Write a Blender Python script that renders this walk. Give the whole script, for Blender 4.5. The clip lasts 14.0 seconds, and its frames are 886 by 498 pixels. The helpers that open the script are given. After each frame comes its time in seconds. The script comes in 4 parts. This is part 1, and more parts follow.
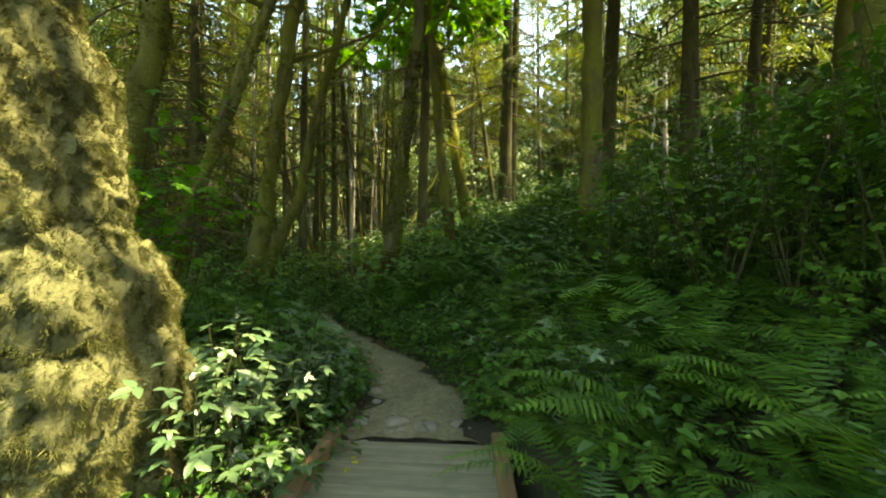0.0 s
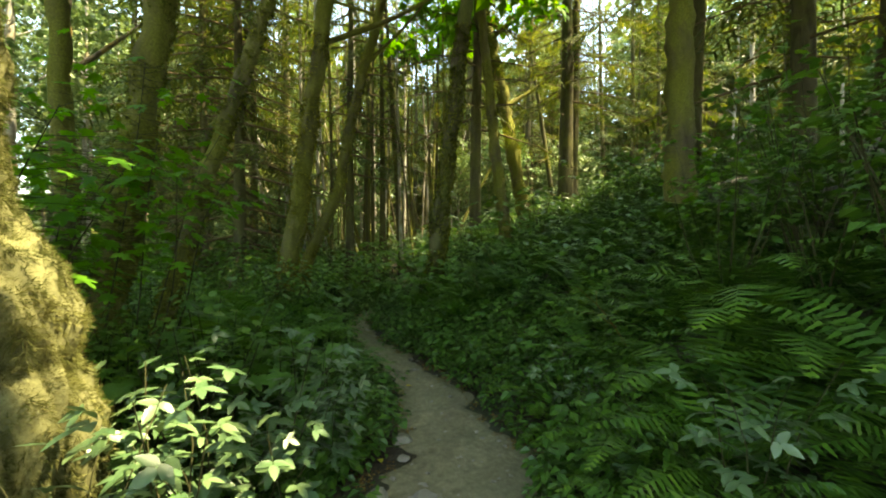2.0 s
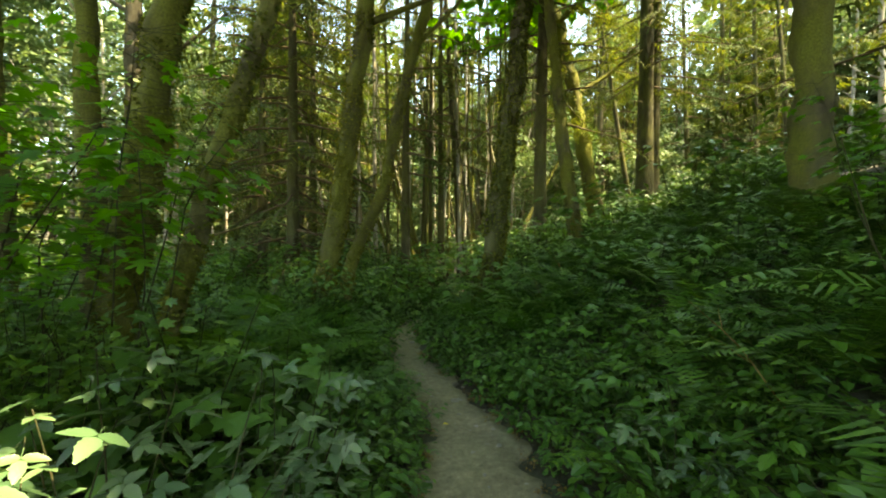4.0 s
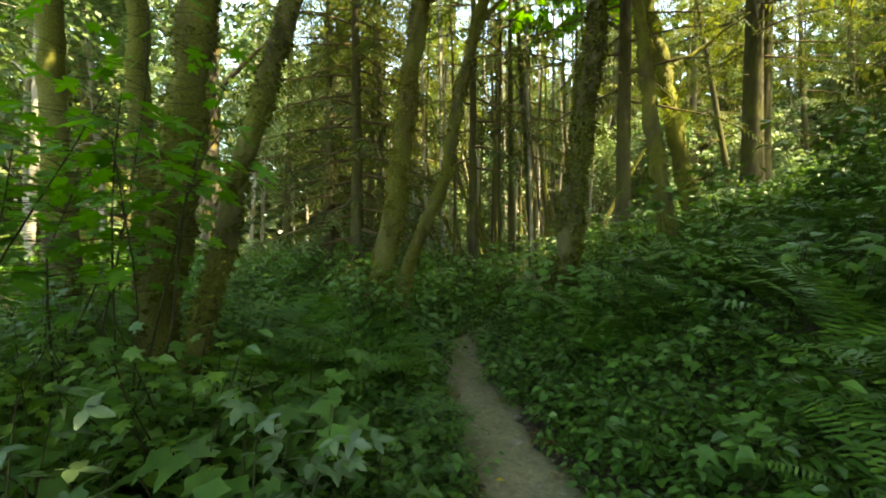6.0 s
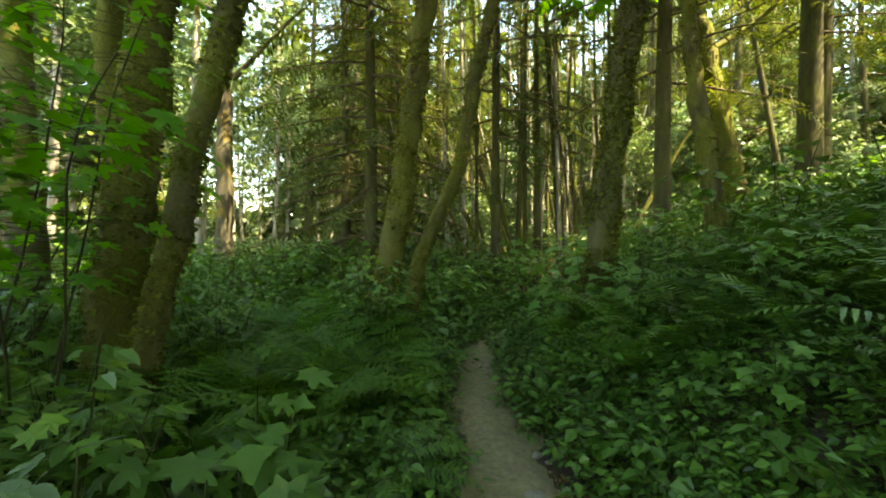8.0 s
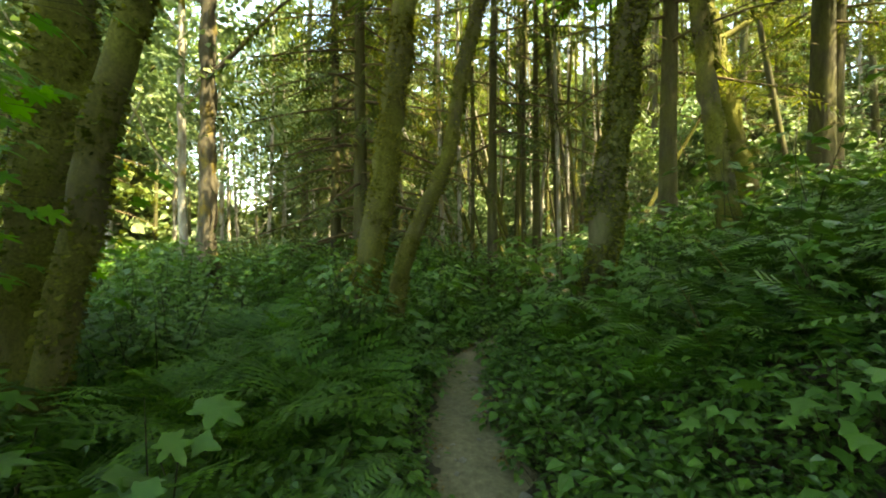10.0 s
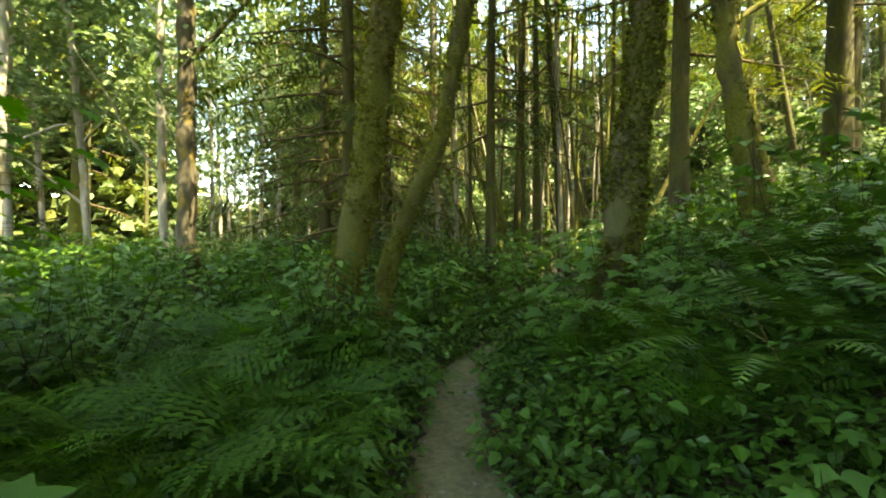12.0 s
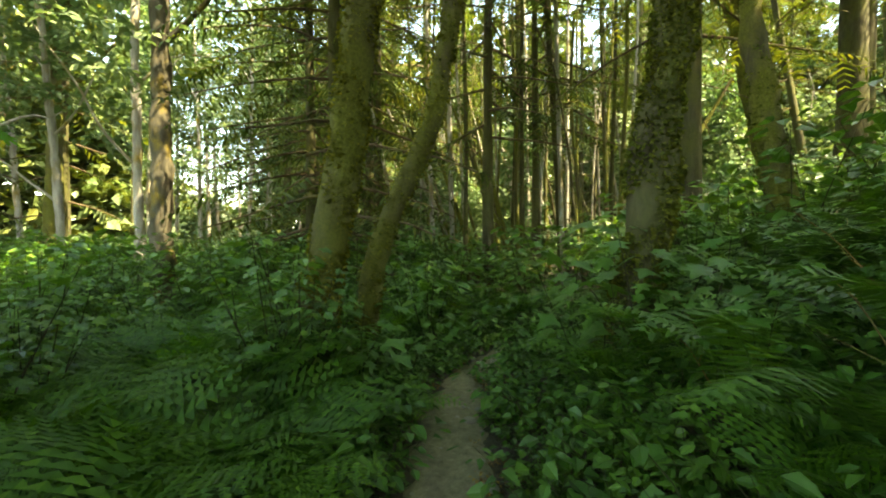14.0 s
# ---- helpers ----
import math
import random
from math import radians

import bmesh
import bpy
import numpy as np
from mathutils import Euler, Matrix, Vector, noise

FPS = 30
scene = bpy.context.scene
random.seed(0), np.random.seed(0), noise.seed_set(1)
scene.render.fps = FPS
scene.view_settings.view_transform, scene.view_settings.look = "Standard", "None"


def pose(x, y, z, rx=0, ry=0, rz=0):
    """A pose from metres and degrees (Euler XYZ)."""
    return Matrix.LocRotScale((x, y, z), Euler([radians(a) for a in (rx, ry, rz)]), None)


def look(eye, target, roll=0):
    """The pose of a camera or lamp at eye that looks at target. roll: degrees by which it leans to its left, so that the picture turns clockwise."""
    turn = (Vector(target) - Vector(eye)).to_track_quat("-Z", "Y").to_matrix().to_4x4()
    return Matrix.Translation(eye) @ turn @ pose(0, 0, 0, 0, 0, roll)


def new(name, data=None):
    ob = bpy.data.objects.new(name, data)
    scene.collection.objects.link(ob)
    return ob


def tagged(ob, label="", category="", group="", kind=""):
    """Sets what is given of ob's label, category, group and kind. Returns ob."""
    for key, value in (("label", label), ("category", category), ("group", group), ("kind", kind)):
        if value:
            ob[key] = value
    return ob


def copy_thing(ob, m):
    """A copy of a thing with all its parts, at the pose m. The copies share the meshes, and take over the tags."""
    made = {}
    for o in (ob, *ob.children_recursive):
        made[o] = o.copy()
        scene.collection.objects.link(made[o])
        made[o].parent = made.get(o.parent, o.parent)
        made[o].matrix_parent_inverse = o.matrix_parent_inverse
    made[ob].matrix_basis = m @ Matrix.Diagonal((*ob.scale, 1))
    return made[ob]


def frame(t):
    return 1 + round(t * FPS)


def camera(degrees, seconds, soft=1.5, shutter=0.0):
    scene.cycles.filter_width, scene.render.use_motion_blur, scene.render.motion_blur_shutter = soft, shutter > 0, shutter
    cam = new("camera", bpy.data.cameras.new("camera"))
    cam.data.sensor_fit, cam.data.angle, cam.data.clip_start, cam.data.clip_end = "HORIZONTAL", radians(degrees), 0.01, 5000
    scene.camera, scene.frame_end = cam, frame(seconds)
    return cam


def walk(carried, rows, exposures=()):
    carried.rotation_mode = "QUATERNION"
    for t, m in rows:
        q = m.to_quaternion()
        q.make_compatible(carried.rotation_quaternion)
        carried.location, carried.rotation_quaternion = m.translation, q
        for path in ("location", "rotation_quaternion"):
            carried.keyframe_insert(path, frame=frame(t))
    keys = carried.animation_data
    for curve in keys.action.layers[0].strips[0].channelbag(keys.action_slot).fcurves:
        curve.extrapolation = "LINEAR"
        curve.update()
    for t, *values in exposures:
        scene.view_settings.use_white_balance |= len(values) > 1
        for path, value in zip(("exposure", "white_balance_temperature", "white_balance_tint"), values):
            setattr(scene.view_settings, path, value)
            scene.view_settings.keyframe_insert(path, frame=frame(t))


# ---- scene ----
cam = camera(93.1, 14.0, 2.0)
PATH = [
    (0, (0.498, 1.618, 1.605), (0.988, 3.556, 1.569), 0.7),
    (0.5, (0.586, 1.884, 1.62), (1.022, 3.836, 1.586), 0.6),
    (1, (0.669, 2.177, 1.599), (1.024, 4.144, 1.564), 0.3),
    (1.5, (0.74, 2.48, 1.556), (1.027, 4.459, 1.526), 0.2),
    (2, (0.826, 2.769, 1.57), (1.057, 4.755, 1.536), 0.1),
    (2.2, (0.868, 2.9, 1.594), (1.066, 4.89, 1.543), 0.4),
    (4.3, (1.092, 3.929, 1.486), (0.965, 5.925, 1.477), 0.0),
    (4.5, (1.094, 4.011, 1.509), (0.931, 6.004, 1.49), -0.1),
    (5, (1.121, 4.209, 1.533), (0.849, 6.191, 1.514), -0.1),
    (5.5, (1.16, 4.402, 1.515), (0.803, 6.37, 1.501), -0.0),
    (6, (1.193, 4.575, 1.536), (0.767, 6.529, 1.514), -0.2),
    (6.5, (1.203, 4.746, 1.555), (0.714, 6.686, 1.534), -0.1),
    (7, (1.216, 4.93, 1.524), (0.68, 6.857, 1.505), -0.1),
    (7.5, (1.214, 5.184, 1.456), (0.668, 7.107, 1.434), -0.2),
    (8, (1.213, 5.384, 1.451), (0.663, 7.307, 1.43), -0.1),
    (8.2, (1.21, 5.457, 1.465), (0.661, 7.38, 1.435), -0.0),
    (10.3, (1.25, 6.049, 1.387), (0.695, 7.97, 1.374), 0.0),
    (10.5, (1.23, 6.102, 1.397), (0.677, 8.024, 1.375), -0.1),
    (11, (1.189, 6.27, 1.401), (0.638, 8.193, 1.376), -0.2),
    (11.5, (1.152, 6.447, 1.388), (0.604, 8.37, 1.361), -0.1),
    (12, (1.123, 6.643, 1.336), (0.578, 8.567, 1.312), -0.1),
    (12.5, (1.089, 6.792, 1.318), (0.55, 8.718, 1.289), -0.1),
    (13, (1.047, 6.955, 1.32), (0.512, 8.882, 1.292), -0.1),
    (13.5, (0.998, 7.122, 1.297), (0.466, 9.05, 1.267), -0.2),
    (14, (0.96, 7.28, 1.299), (0.437, 9.21, 1.269), -0.3),
]
walk(cam, [(t, look(eye, target, roll)) for t, eye, target, roll in PATH], ((0.0, 3.14, 10000, -4), (2.0, 3.28, 10000, -4), (5.0, 3.52, 10000, -4), (14.0, 3.74, 10000, -4)))

# ---- world, sun, exposure ----
SUN_AZ, SUN_EL = 101.0, 60.0
TO_SUN = Vector((math.sin(radians(SUN_AZ)) * math.cos(radians(SUN_EL)), math.cos(radians(SUN_AZ)) * math.cos(radians(SUN_EL)), math.sin(radians(SUN_EL))))
world = bpy.data.worlds.new("sky")
scene.world = world
world.use_nodes = True
wn = world.node_tree
sky = wn.nodes.new("ShaderNodeTexSky")
sky.sky_type = "NISHITA"
sky.sun_disc = False
sky.sun_elevation, sky.sun_rotation = radians(SUN_EL), radians(SUN_AZ)
wn.links.new(sky.outputs[0], wn.nodes["Background"].inputs[0])
wn.nodes["Background"].inputs[1].default_value = 0.15
sun_data = bpy.data.lights.new("sun", "SUN")
sun_data.energy, sun_data.angle, sun_data.color = 3.8, radians(0.5), (1.0, 0.93, 0.80)
sun = new("sun", sun_data)
sun.matrix_world = look(TO_SUN * 60, (0, 0, 0))


# ---- materials ----
def nodes_of(name):
    m = bpy.data.materials.new(name)
    m.use_nodes = True
    nt = m.node_tree
    return m, nt, nt.nodes["Principled BSDF"], nt.nodes["Material Output"]


def noise_tex(nt, scale, detail=6.0, rough=0.6, stretch=(1, 1, 1), distortion=0.0):
    co = nt.nodes.new("ShaderNodeTexCoord")
    mp = nt.nodes.new("ShaderNodeMapping")
    mp.inputs["Scale"].default_value = stretch
    nt.links.new(co.outputs["Object"], mp.inputs[0])
    n = nt.nodes.new("ShaderNodeTexNoise")
    n.inputs["Scale"].default_value = scale
    n.inputs["Detail"].default_value = detail
    n.inputs["Roughness"].default_value = rough
    n.inputs["Distortion"].default_value = distortion
    nt.links.new(mp.outputs[0], n.inputs["Vector"])
    return n


def ramp(nt, source, stops):
    r = nt.nodes.new("ShaderNodeValToRGB")
    e = r.color_ramp.elements
    while len(e) < len(stops):
        e.new(0.5)
    for el, (p, c) in zip(e, stops):
        el.position, el.color = p, (*c, 1)
    nt.links.new(source, r.inputs[0])
    return r


def mix(nt, fac, a, b, mode="MIX"):
    m = nt.nodes.new("ShaderNodeMix")
    m.data_type, m.blend_type = "RGBA", mode
    for k, v in ((0, fac), (6, a), (7, b)):
        if isinstance(v, (int, float)):
            m.inputs[k].default_value = v
        elif isinstance(v, tuple):
            m.inputs[k].default_value = (*v, 1)
        else:
            nt.links.new(v, m.inputs[k])
    return m.outputs[2]


def bump(nt, bsdf, height, strength, distance):
    b = nt.nodes.new("ShaderNodeBump")
    b.inputs["Strength"].default_value, b.inputs["Distance"].default_value = strength, distance
    nt.links.new(height, b.inputs["Height"])
    nt.links.new(b.outputs[0], bsdf.inputs["Normal"])


def leaf_material(name, dark, mid, light, rough=0.5, through_light=0.35, spec=0.35, warmth=(1.7, 1.6, 0.55)):
    """Leaf: island-wise and patch-wise variation, gloss, light coming through."""
    m, nt, bsdf, out = nodes_of(name)
    geo = nt.nodes.new("ShaderNodeNewGeometry")
    col = ramp(nt, geo.outputs["Random Per Island"], [(0.0, dark), (0.55, mid), (1.0, light)]).outputs[0]
    inf = nt.nodes.new("ShaderNodeObjectInfo")
    tint = ramp(nt, inf.outputs["Random"], [(0.0, (0.75, 0.85, 0.8)), (1.0, (1.2, 1.1, 1.0))]).outputs[0]
    col = mix(nt, 1.0, col, tint, "MULTIPLY")
    patch = noise_tex(nt, 0.9, 3)
    patch_col = ramp(nt, patch.outputs[0], [(0.3, (0.7, 0.78, 0.75)), (0.7, (1.25, 1.15, 1.0))]).outputs[0]
    col = mix(nt, 1.0, col, patch_col, "MULTIPLY")
    grain = noise_tex(nt, 60, 3)
    col = mix(nt, 0.25, col, ramp(nt, grain.outputs[0], [(0.3, (0.4, 0.45, 0.35)), (0.7, (1.0, 1.0, 1.0))]).outputs[0], "MULTIPLY")
    nt.links.new(col, bsdf.inputs["Base Color"])
    bsdf.inputs["Roughness"].default_value = rough
    bsdf.inputs["Specular IOR Level"].default_value = spec
    bump(nt, bsdf, grain.outputs[0], 0.3, 0.004)
    tr = nt.nodes.new("ShaderNodeBsdfTranslucent")
    warm = mix(nt, 1.0, col, warmth, "MULTIPLY")
    nt.links.new(warm, tr.inputs[0])
    ms = nt.nodes.new("ShaderNodeMixShader")
    ms.inputs[0].default_value = through_light
    nt.links.new(bsdf.outputs[0], ms.inputs[1])
    nt.links.new(tr.outputs[0], ms.inputs[2])
    nt.links.new(ms.outputs[0], out.inputs[0])
    return m


def bark_material(name, bark_a, bark_b, moss_a, moss_b, moss_from, moss_to, grain=9.0, depth=0.03):
    """Furrowed bark with moss growing in patches."""
    m, nt, bsdf, _ = nodes_of(name)
    fur = noise_tex(nt, grain, 8, 0.65, (1, 1, 0.22), 0.6)
    bark = ramp(nt, fur.outputs[0], [(0.3, bark_a), (0.7, bark_b)]).outputs[0]
    patch = noise_tex(nt, 1.6, 5, 0.6, (1, 1, 0.6))
    fine = noise_tex(nt, 45, 6, 0.7)
    moss = ramp(nt, fine.outputs[0], [(0.3, moss_a), (0.7, moss_b)]).outputs[0]
    mask = ramp(nt, patch.outputs[0], [(moss_from, (0, 0, 0)), (moss_to, (1, 1, 1))]).outputs[0]
    nt.links.new(mix(nt, mask, bark, moss), bsdf.inputs["Base Color"])
    bsdf.inputs["Roughness"].default_value = 0.95
    bsdf.inputs["Specular IOR Level"].default_value = 0.15
    bump(nt, bsdf, mix(nt, mask, fur.outputs[0], fine.outputs[0]), 0.9, depth)
    return m


FERN = leaf_material("fern green", (0.036, 0.094, 0.014), (0.056, 0.143, 0.019), (0.102, 0.209, 0.028), 0.45, 0.3, 0.55)
LADY = leaf_material("lady fern green", (0.046, 0.121, 0.015), (0.077, 0.187, 0.022), (0.122, 0.253, 0.031), 0.5, 0.4, 0.42)
BROAD = leaf_material("berry leaf green", (0.041, 0.110, 0.019), (0.066, 0.165, 0.026), (0.122, 0.231, 0.037), 0.42, 0.3, 0.62)
SMALL = leaf_material("small leaf green", (0.030, 0.088, 0.013), (0.052, 0.138, 0.019), (0.091, 0.198, 0.028), 0.44, 0.3, 0.55)
MAPLE = leaf_material("maple leaf green", (0.060, 0.165, 0.015), (0.085, 0.231, 0.019), (0.136, 0.308, 0.031), 0.5, 0.5, 0.28)
# paler leaf tone with sunlight put into the colour, for far foliage
ALDER = leaf_material("leaf green paled for sun", (0.075, 0.125, 0.06), (0.12, 0.18, 0.09), (0.22, 0.28, 0.16), 0.5, 0.32, 0.3, (1.2, 1.3, 0.8))
NEEDLE = leaf_material("conifer needles", (0.04, 0.06, 0.019), (0.07, 0.10, 0.031), (0.14, 0.16, 0.052), 0.65, 0.3, 0.23)
MOSS = leaf_material("moss tufts", (0.044, 0.050, 0.016), (0.084, 0.088, 0.035), (0.150, 0.148, 0.074), 0.95, 0.12, 0.05)
MOSS_GREEN = leaf_material("green trunk moss", (0.055, 0.064, 0.013), (0.115, 0.122, 0.022), (0.22, 0.21, 0.05), 0.9, 0.2, 0.1)
# pale bluish tone stands in for sun and sky sheen on the leaves
SALMON = leaf_material("berry leaf paled for sheen", (0.06, 0.11, 0.05), (0.095, 0.16, 0.08), (0.15, 0.22, 0.125), 0.34, 0.08, 0.7, (1.2, 1.3, 0.7))
DRY = leaf_material("dead leaves", (0.10, 0.06, 0.03), (0.18, 0.11, 0.05), (0.30, 0.22, 0.10), 0.8, 0.2, 0.2)
BARK_MOSS = bark_material("mossy maple bark", (0.035, 0.028, 0.018), (0.11, 0.088, 0.055), (0.060, 0.068, 0.012), (0.19, 0.18, 0.036), 0.32, 0.56)
BARK_RAG = bark_material("ragged mossy bark", (0.03, 0.025, 0.016), (0.11, 0.09, 0.055), (0.045, 0.06, 0.012), (0.14, 0.145, 0.032), 0.40, 0.66)
MOSS_BED = bark_material("moss bed", (0.05, 0.05, 0.02), (0.12, 0.115, 0.055), (0.08, 0.08, 0.03), (0.20, 0.19, 0.09), 0.35, 0.6, 14.0, 0.012)
BARK_DARK = bark_material("dark fir bark", (0.028, 0.025, 0.013), (0.10, 0.088, 0.048), (0.045, 0.05, 0.012), (0.13, 0.125, 0.03), 0.44, 0.68)
BARK_SPOT = bark_material("spotted alder bark", (0.035, 0.03, 0.02), (0.11, 0.095, 0.065), (0.10, 0.075, 0.014), (0.26, 0.19, 0.045), 0.52, 0.62, 6.0, 0.015)
BARK_PALE = bark_material("pale alder bark", (0.16, 0.14, 0.11), (0.42, 0.39, 0.33), (0.08, 0.07, 0.012), (0.30, 0.21, 0.04), 0.50, 0.66, 5.0, 0.01)
TWIG = bark_material("twig bark", (0.05, 0.035, 0.022), (0.14, 0.10, 0.06), (0.07, 0.07, 0.015), (0.16, 0.15, 0.04), 0.5, 0.7, 20.0, 0.005)


def stem_material():
    m, nt, bsdf, _ = nodes_of("green stem")
    n = noise_tex(nt, 12, 4)
    nt.links.new(ramp(nt, n.outputs[0], [(0.3, (0.02, 0.022, 0.008)), (0.7, (0.055, 0.05, 0.022))]).outputs[0], bsdf.inputs["Base Color"])
    bsdf.inputs["Roughness"].default_value = 0.85
    bsdf.inputs["Specular IOR Level"].default_value = 0.15
    return m


STEM = stem_material()


def soil_material():
    m, nt, bsdf, _ = nodes_of("forest soil")
    a, b = noise_tex(nt, 1.3, 6), noise_tex(nt, 28, 8, 0.7)
    c = ramp(nt, b.outputs[0], [(0.3, (0.018, 0.013, 0.009)), (0.55, (0.05, 0.036, 0.022)), (0.75, (0.11, 0.08, 0.045))]).outputs[0]
    g = ramp(nt, a.outputs[0], [(0.45, (0, 0, 0)), (0.65, (1, 1, 1))]).outputs[0]
    c = mix(nt, g, c, mix(nt, 0.6, c, (0.03, 0.055, 0.015)))
    nt.links.new(c, bsdf.inputs["Base Color"])
    bsdf.inputs["Roughness"].default_value = 0.95
    bump(nt, bsdf, b.outputs[0], 0.8, 0.04)
    return m


def trail_material():
    m, nt, bsdf, _ = nodes_of("trodden earth")
    a, b, c = noise_tex(nt, 2.2, 5), noise_tex(nt, 20, 8, 0.7), noise_tex(nt, 120, 4, 0.7)
    col = ramp(nt, b.outputs[0], [(0.28, (0.12, 0.10, 0.058)), (0.55, (0.25, 0.218, 0.135)), (0.8, (0.38, 0.34, 0.23))]).outputs[0]
    col = mix(nt, 1.0, col, ramp(nt, a.outputs[0], [(0.3, (0.72, 0.7, 0.66)), (0.7, (1.1, 1.08, 1.05))]).outputs[0], "MULTIPLY")
    col = mix(nt, 0.4, col, ramp(nt, c.outputs[0], [(0.35, (0.35, 0.33, 0.3)), (0.65, (1, 1, 1))]).outputs[0], "MULTIPLY")
    nt.links.new(col, bsdf.inputs["Base Color"])
    bsdf.inputs["Roughness"].default_value = 0.93
    bump(nt, bsdf, mix(nt, 0.4, b.outputs[0], c.outputs[0]), 0.7, 0.02)
    return m


def stone_material():
    m, nt, bsdf, _ = nodes_of("grey stone")
    inf = nt.nodes.new("ShaderNodeObjectInfo")
    b = noise_tex(nt, 30, 7, 0.7)
    col = ramp(nt, b.outputs[0], [(0.3, (0.14, 0.12, 0.10)), (0.7, (0.33, 0.30, 0.26))]).outputs[0]
    col = mix(nt, 1.0, col, ramp(nt, inf.outputs["Random"], [(0, (0.7, 0.7, 0.68)), (1, (1.15, 1.1, 1.05))]).outputs[0], "MULTIPLY")
    nt.links.new(col, bsdf.inputs["Base Color"])
    bsdf.inputs["Roughness"].default_value = 0.85
    bump(nt, bsdf, b.outputs[0], 0.5, 0.01)
    return m


def plank_material(name, a, b, stretch):
    m, nt, bsdf, _ = nodes_of(name)
    inf = nt.nodes.new("ShaderNodeObjectInfo")
    g = noise_tex(nt, 22, 7, 0.65, stretch, 0.4)
    d = noise_tex(nt, 5, 5)
    col = ramp(nt, g.outputs[0], [(0.3, a), (0.7, b)]).outputs[0]
    col = mix(nt, 1.0, col, ramp(nt, inf.outputs["Random"], [(0, (0.85, 0.87, 0.85)), (1, (1.1, 1.05, 1.0))]).outputs[0], "MULTIPLY")
    col = mix(nt, ramp(nt, d.outputs[0], [(0.5, (0, 0, 0)), (0.75, (0.6, 0.6, 0.6))]).outputs[0], col, (0.14, 0.12, 0.075))
    nt.links.new(col, bsdf.inputs["Base Color"])
    bsdf.inputs["Roughness"].default_value = 0.85
    bump(nt, bsdf, g.outputs[0], 0.5, 0.006)
    return m


SOIL, TRAIL, STONE = soil_material(), trail_material(), stone_material()
PLANK = plank_material("weathered plank", (0.13, 0.12, 0.085), (0.26, 0.245, 0.18), (0.06, 1, 1))
CURB = plank_material("brown curb timber", (0.14, 0.075, 0.035), (0.29, 0.17, 0.085), (1, 0.06, 1))


# ---- geometry helpers ----
class Geo:
    """Collects vertices, polygons and material slots for one mesh."""

    def __init__(self):
        self.v, self.f, self.m, self.n = [], [], [], 0

    def add(self, v, f, slot=0):
        v = np.asarray(v, float)
        self.v.append(v)
        f = np.asarray(f, int)
        self.f.append((f + self.n, slot))
        self.n += len(v)

    def mesh(self, name, materials, smooth=False):
        me = bpy.data.meshes.new(name)
        verts = np.concatenate(self.v)
        sizes = [np.full(len(f), f.shape[1]) for f, _ in self.f]
        loops = np.concatenate([f.ravel() for f, _ in self.f])
        sizes = np.concatenate(sizes)
        slots = np.concatenate([np.full(len(f), s) for f, s in self.f])
        me.vertices.add(len(verts))
        me.vertices.foreach_set("co", verts.astype(np.float32).ravel())
        me.loops.add(len(loops))
        me.loops.foreach_set("vertex_index", loops.astype(np.int32))
        me.polygons.add(len(sizes))
        me.polygons.foreach_set("loop_start", np.concatenate([[0], np.cumsum(sizes)[:-1]]).astype(np.int32))
        me.polygons.foreach_set("material_index", slots.astype(np.int32))
        me.polygons.foreach_set("use_smooth", np.full(len(sizes), smooth))
        for mt in materials:
            me.materials.append(mt)
        me.update(calc_edges=True)
        me.validate()
        return me


def place(template, mats):
    """Copies of a template (v, f) at many 3x4 poses: one (v, f)."""
    v, f = template
    mats = np.asarray(mats)
    out = np.einsum("nij,vj->nvi", mats[:, :, :3], v) + mats[:, None, :, 3]
    faces = (f[None] + (np.arange(len(mats)) * len(v))[:, None, None]).reshape(-1, f.shape[1])
    return out.reshape(-1, 3), faces


def turn(rng, at, size, lean=0.5, heading=None, direction=None, roll=0.4):
    """3x4 pose: local y points along direction (or a heading with a lean), local z mostly up."""
    if direction is None:
        a = rng.uniform(0, 2 * math.pi) if heading is None else heading
        direction = (math.cos(a), math.sin(a), rng.normal(0, lean))
    y = np.asarray(direction, float)
    y = y / (np.linalg.norm(y) + 1e-9)
    up = np.array((rng.normal(0, roll), rng.normal(0, roll), 1.0))
    x = np.cross(y, up)
    x /= np.linalg.norm(x) + 1e-9
    z = np.cross(x, y)
    return np.column_stack([x * size, y * size, z * size, np.asarray(at, float)])


def tube(points, radii, sides=8, rough=0.0, seed=0, cap=True):
    """A tapered round limb along points."""
    rng = np.random.default_rng(seed)
    p, r = np.asarray(points, float), np.asarray(radii, float)
    t = np.gradient(p, axis=0)
    t /= np.linalg.norm(t, axis=1)[:, None] + 1e-9
    ref = np.array((0.0, 1.0, 0.0)) if abs(t[0][1]) < 0.8 else np.array((1.0, 0, 0))
    rings = []
    ang = np.arange(sides) * 2 * math.pi / sides
    for i in range(len(p)):
        a = np.cross(ref, t[i])
        a /= np.linalg.norm(a) + 1e-9
        b = np.cross(t[i], a)
        rr = r[i] * (1 + rough * rng.normal(0, 1, sides))
        rings.append(p[i] + np.outer(np.cos(ang) * rr, a) + np.outer(np.sin(ang) * rr, b))
    v = np.concatenate(rings)
    k = np.arange(sides)
    f = [np.column_stack([i * sides + k, i * sides + (k + 1) % sides, (i + 1) * sides + (k + 1) % sides, (i + 1) * sides + k]) for i in range(len(p) - 1)]
    return v, np.concatenate(f)


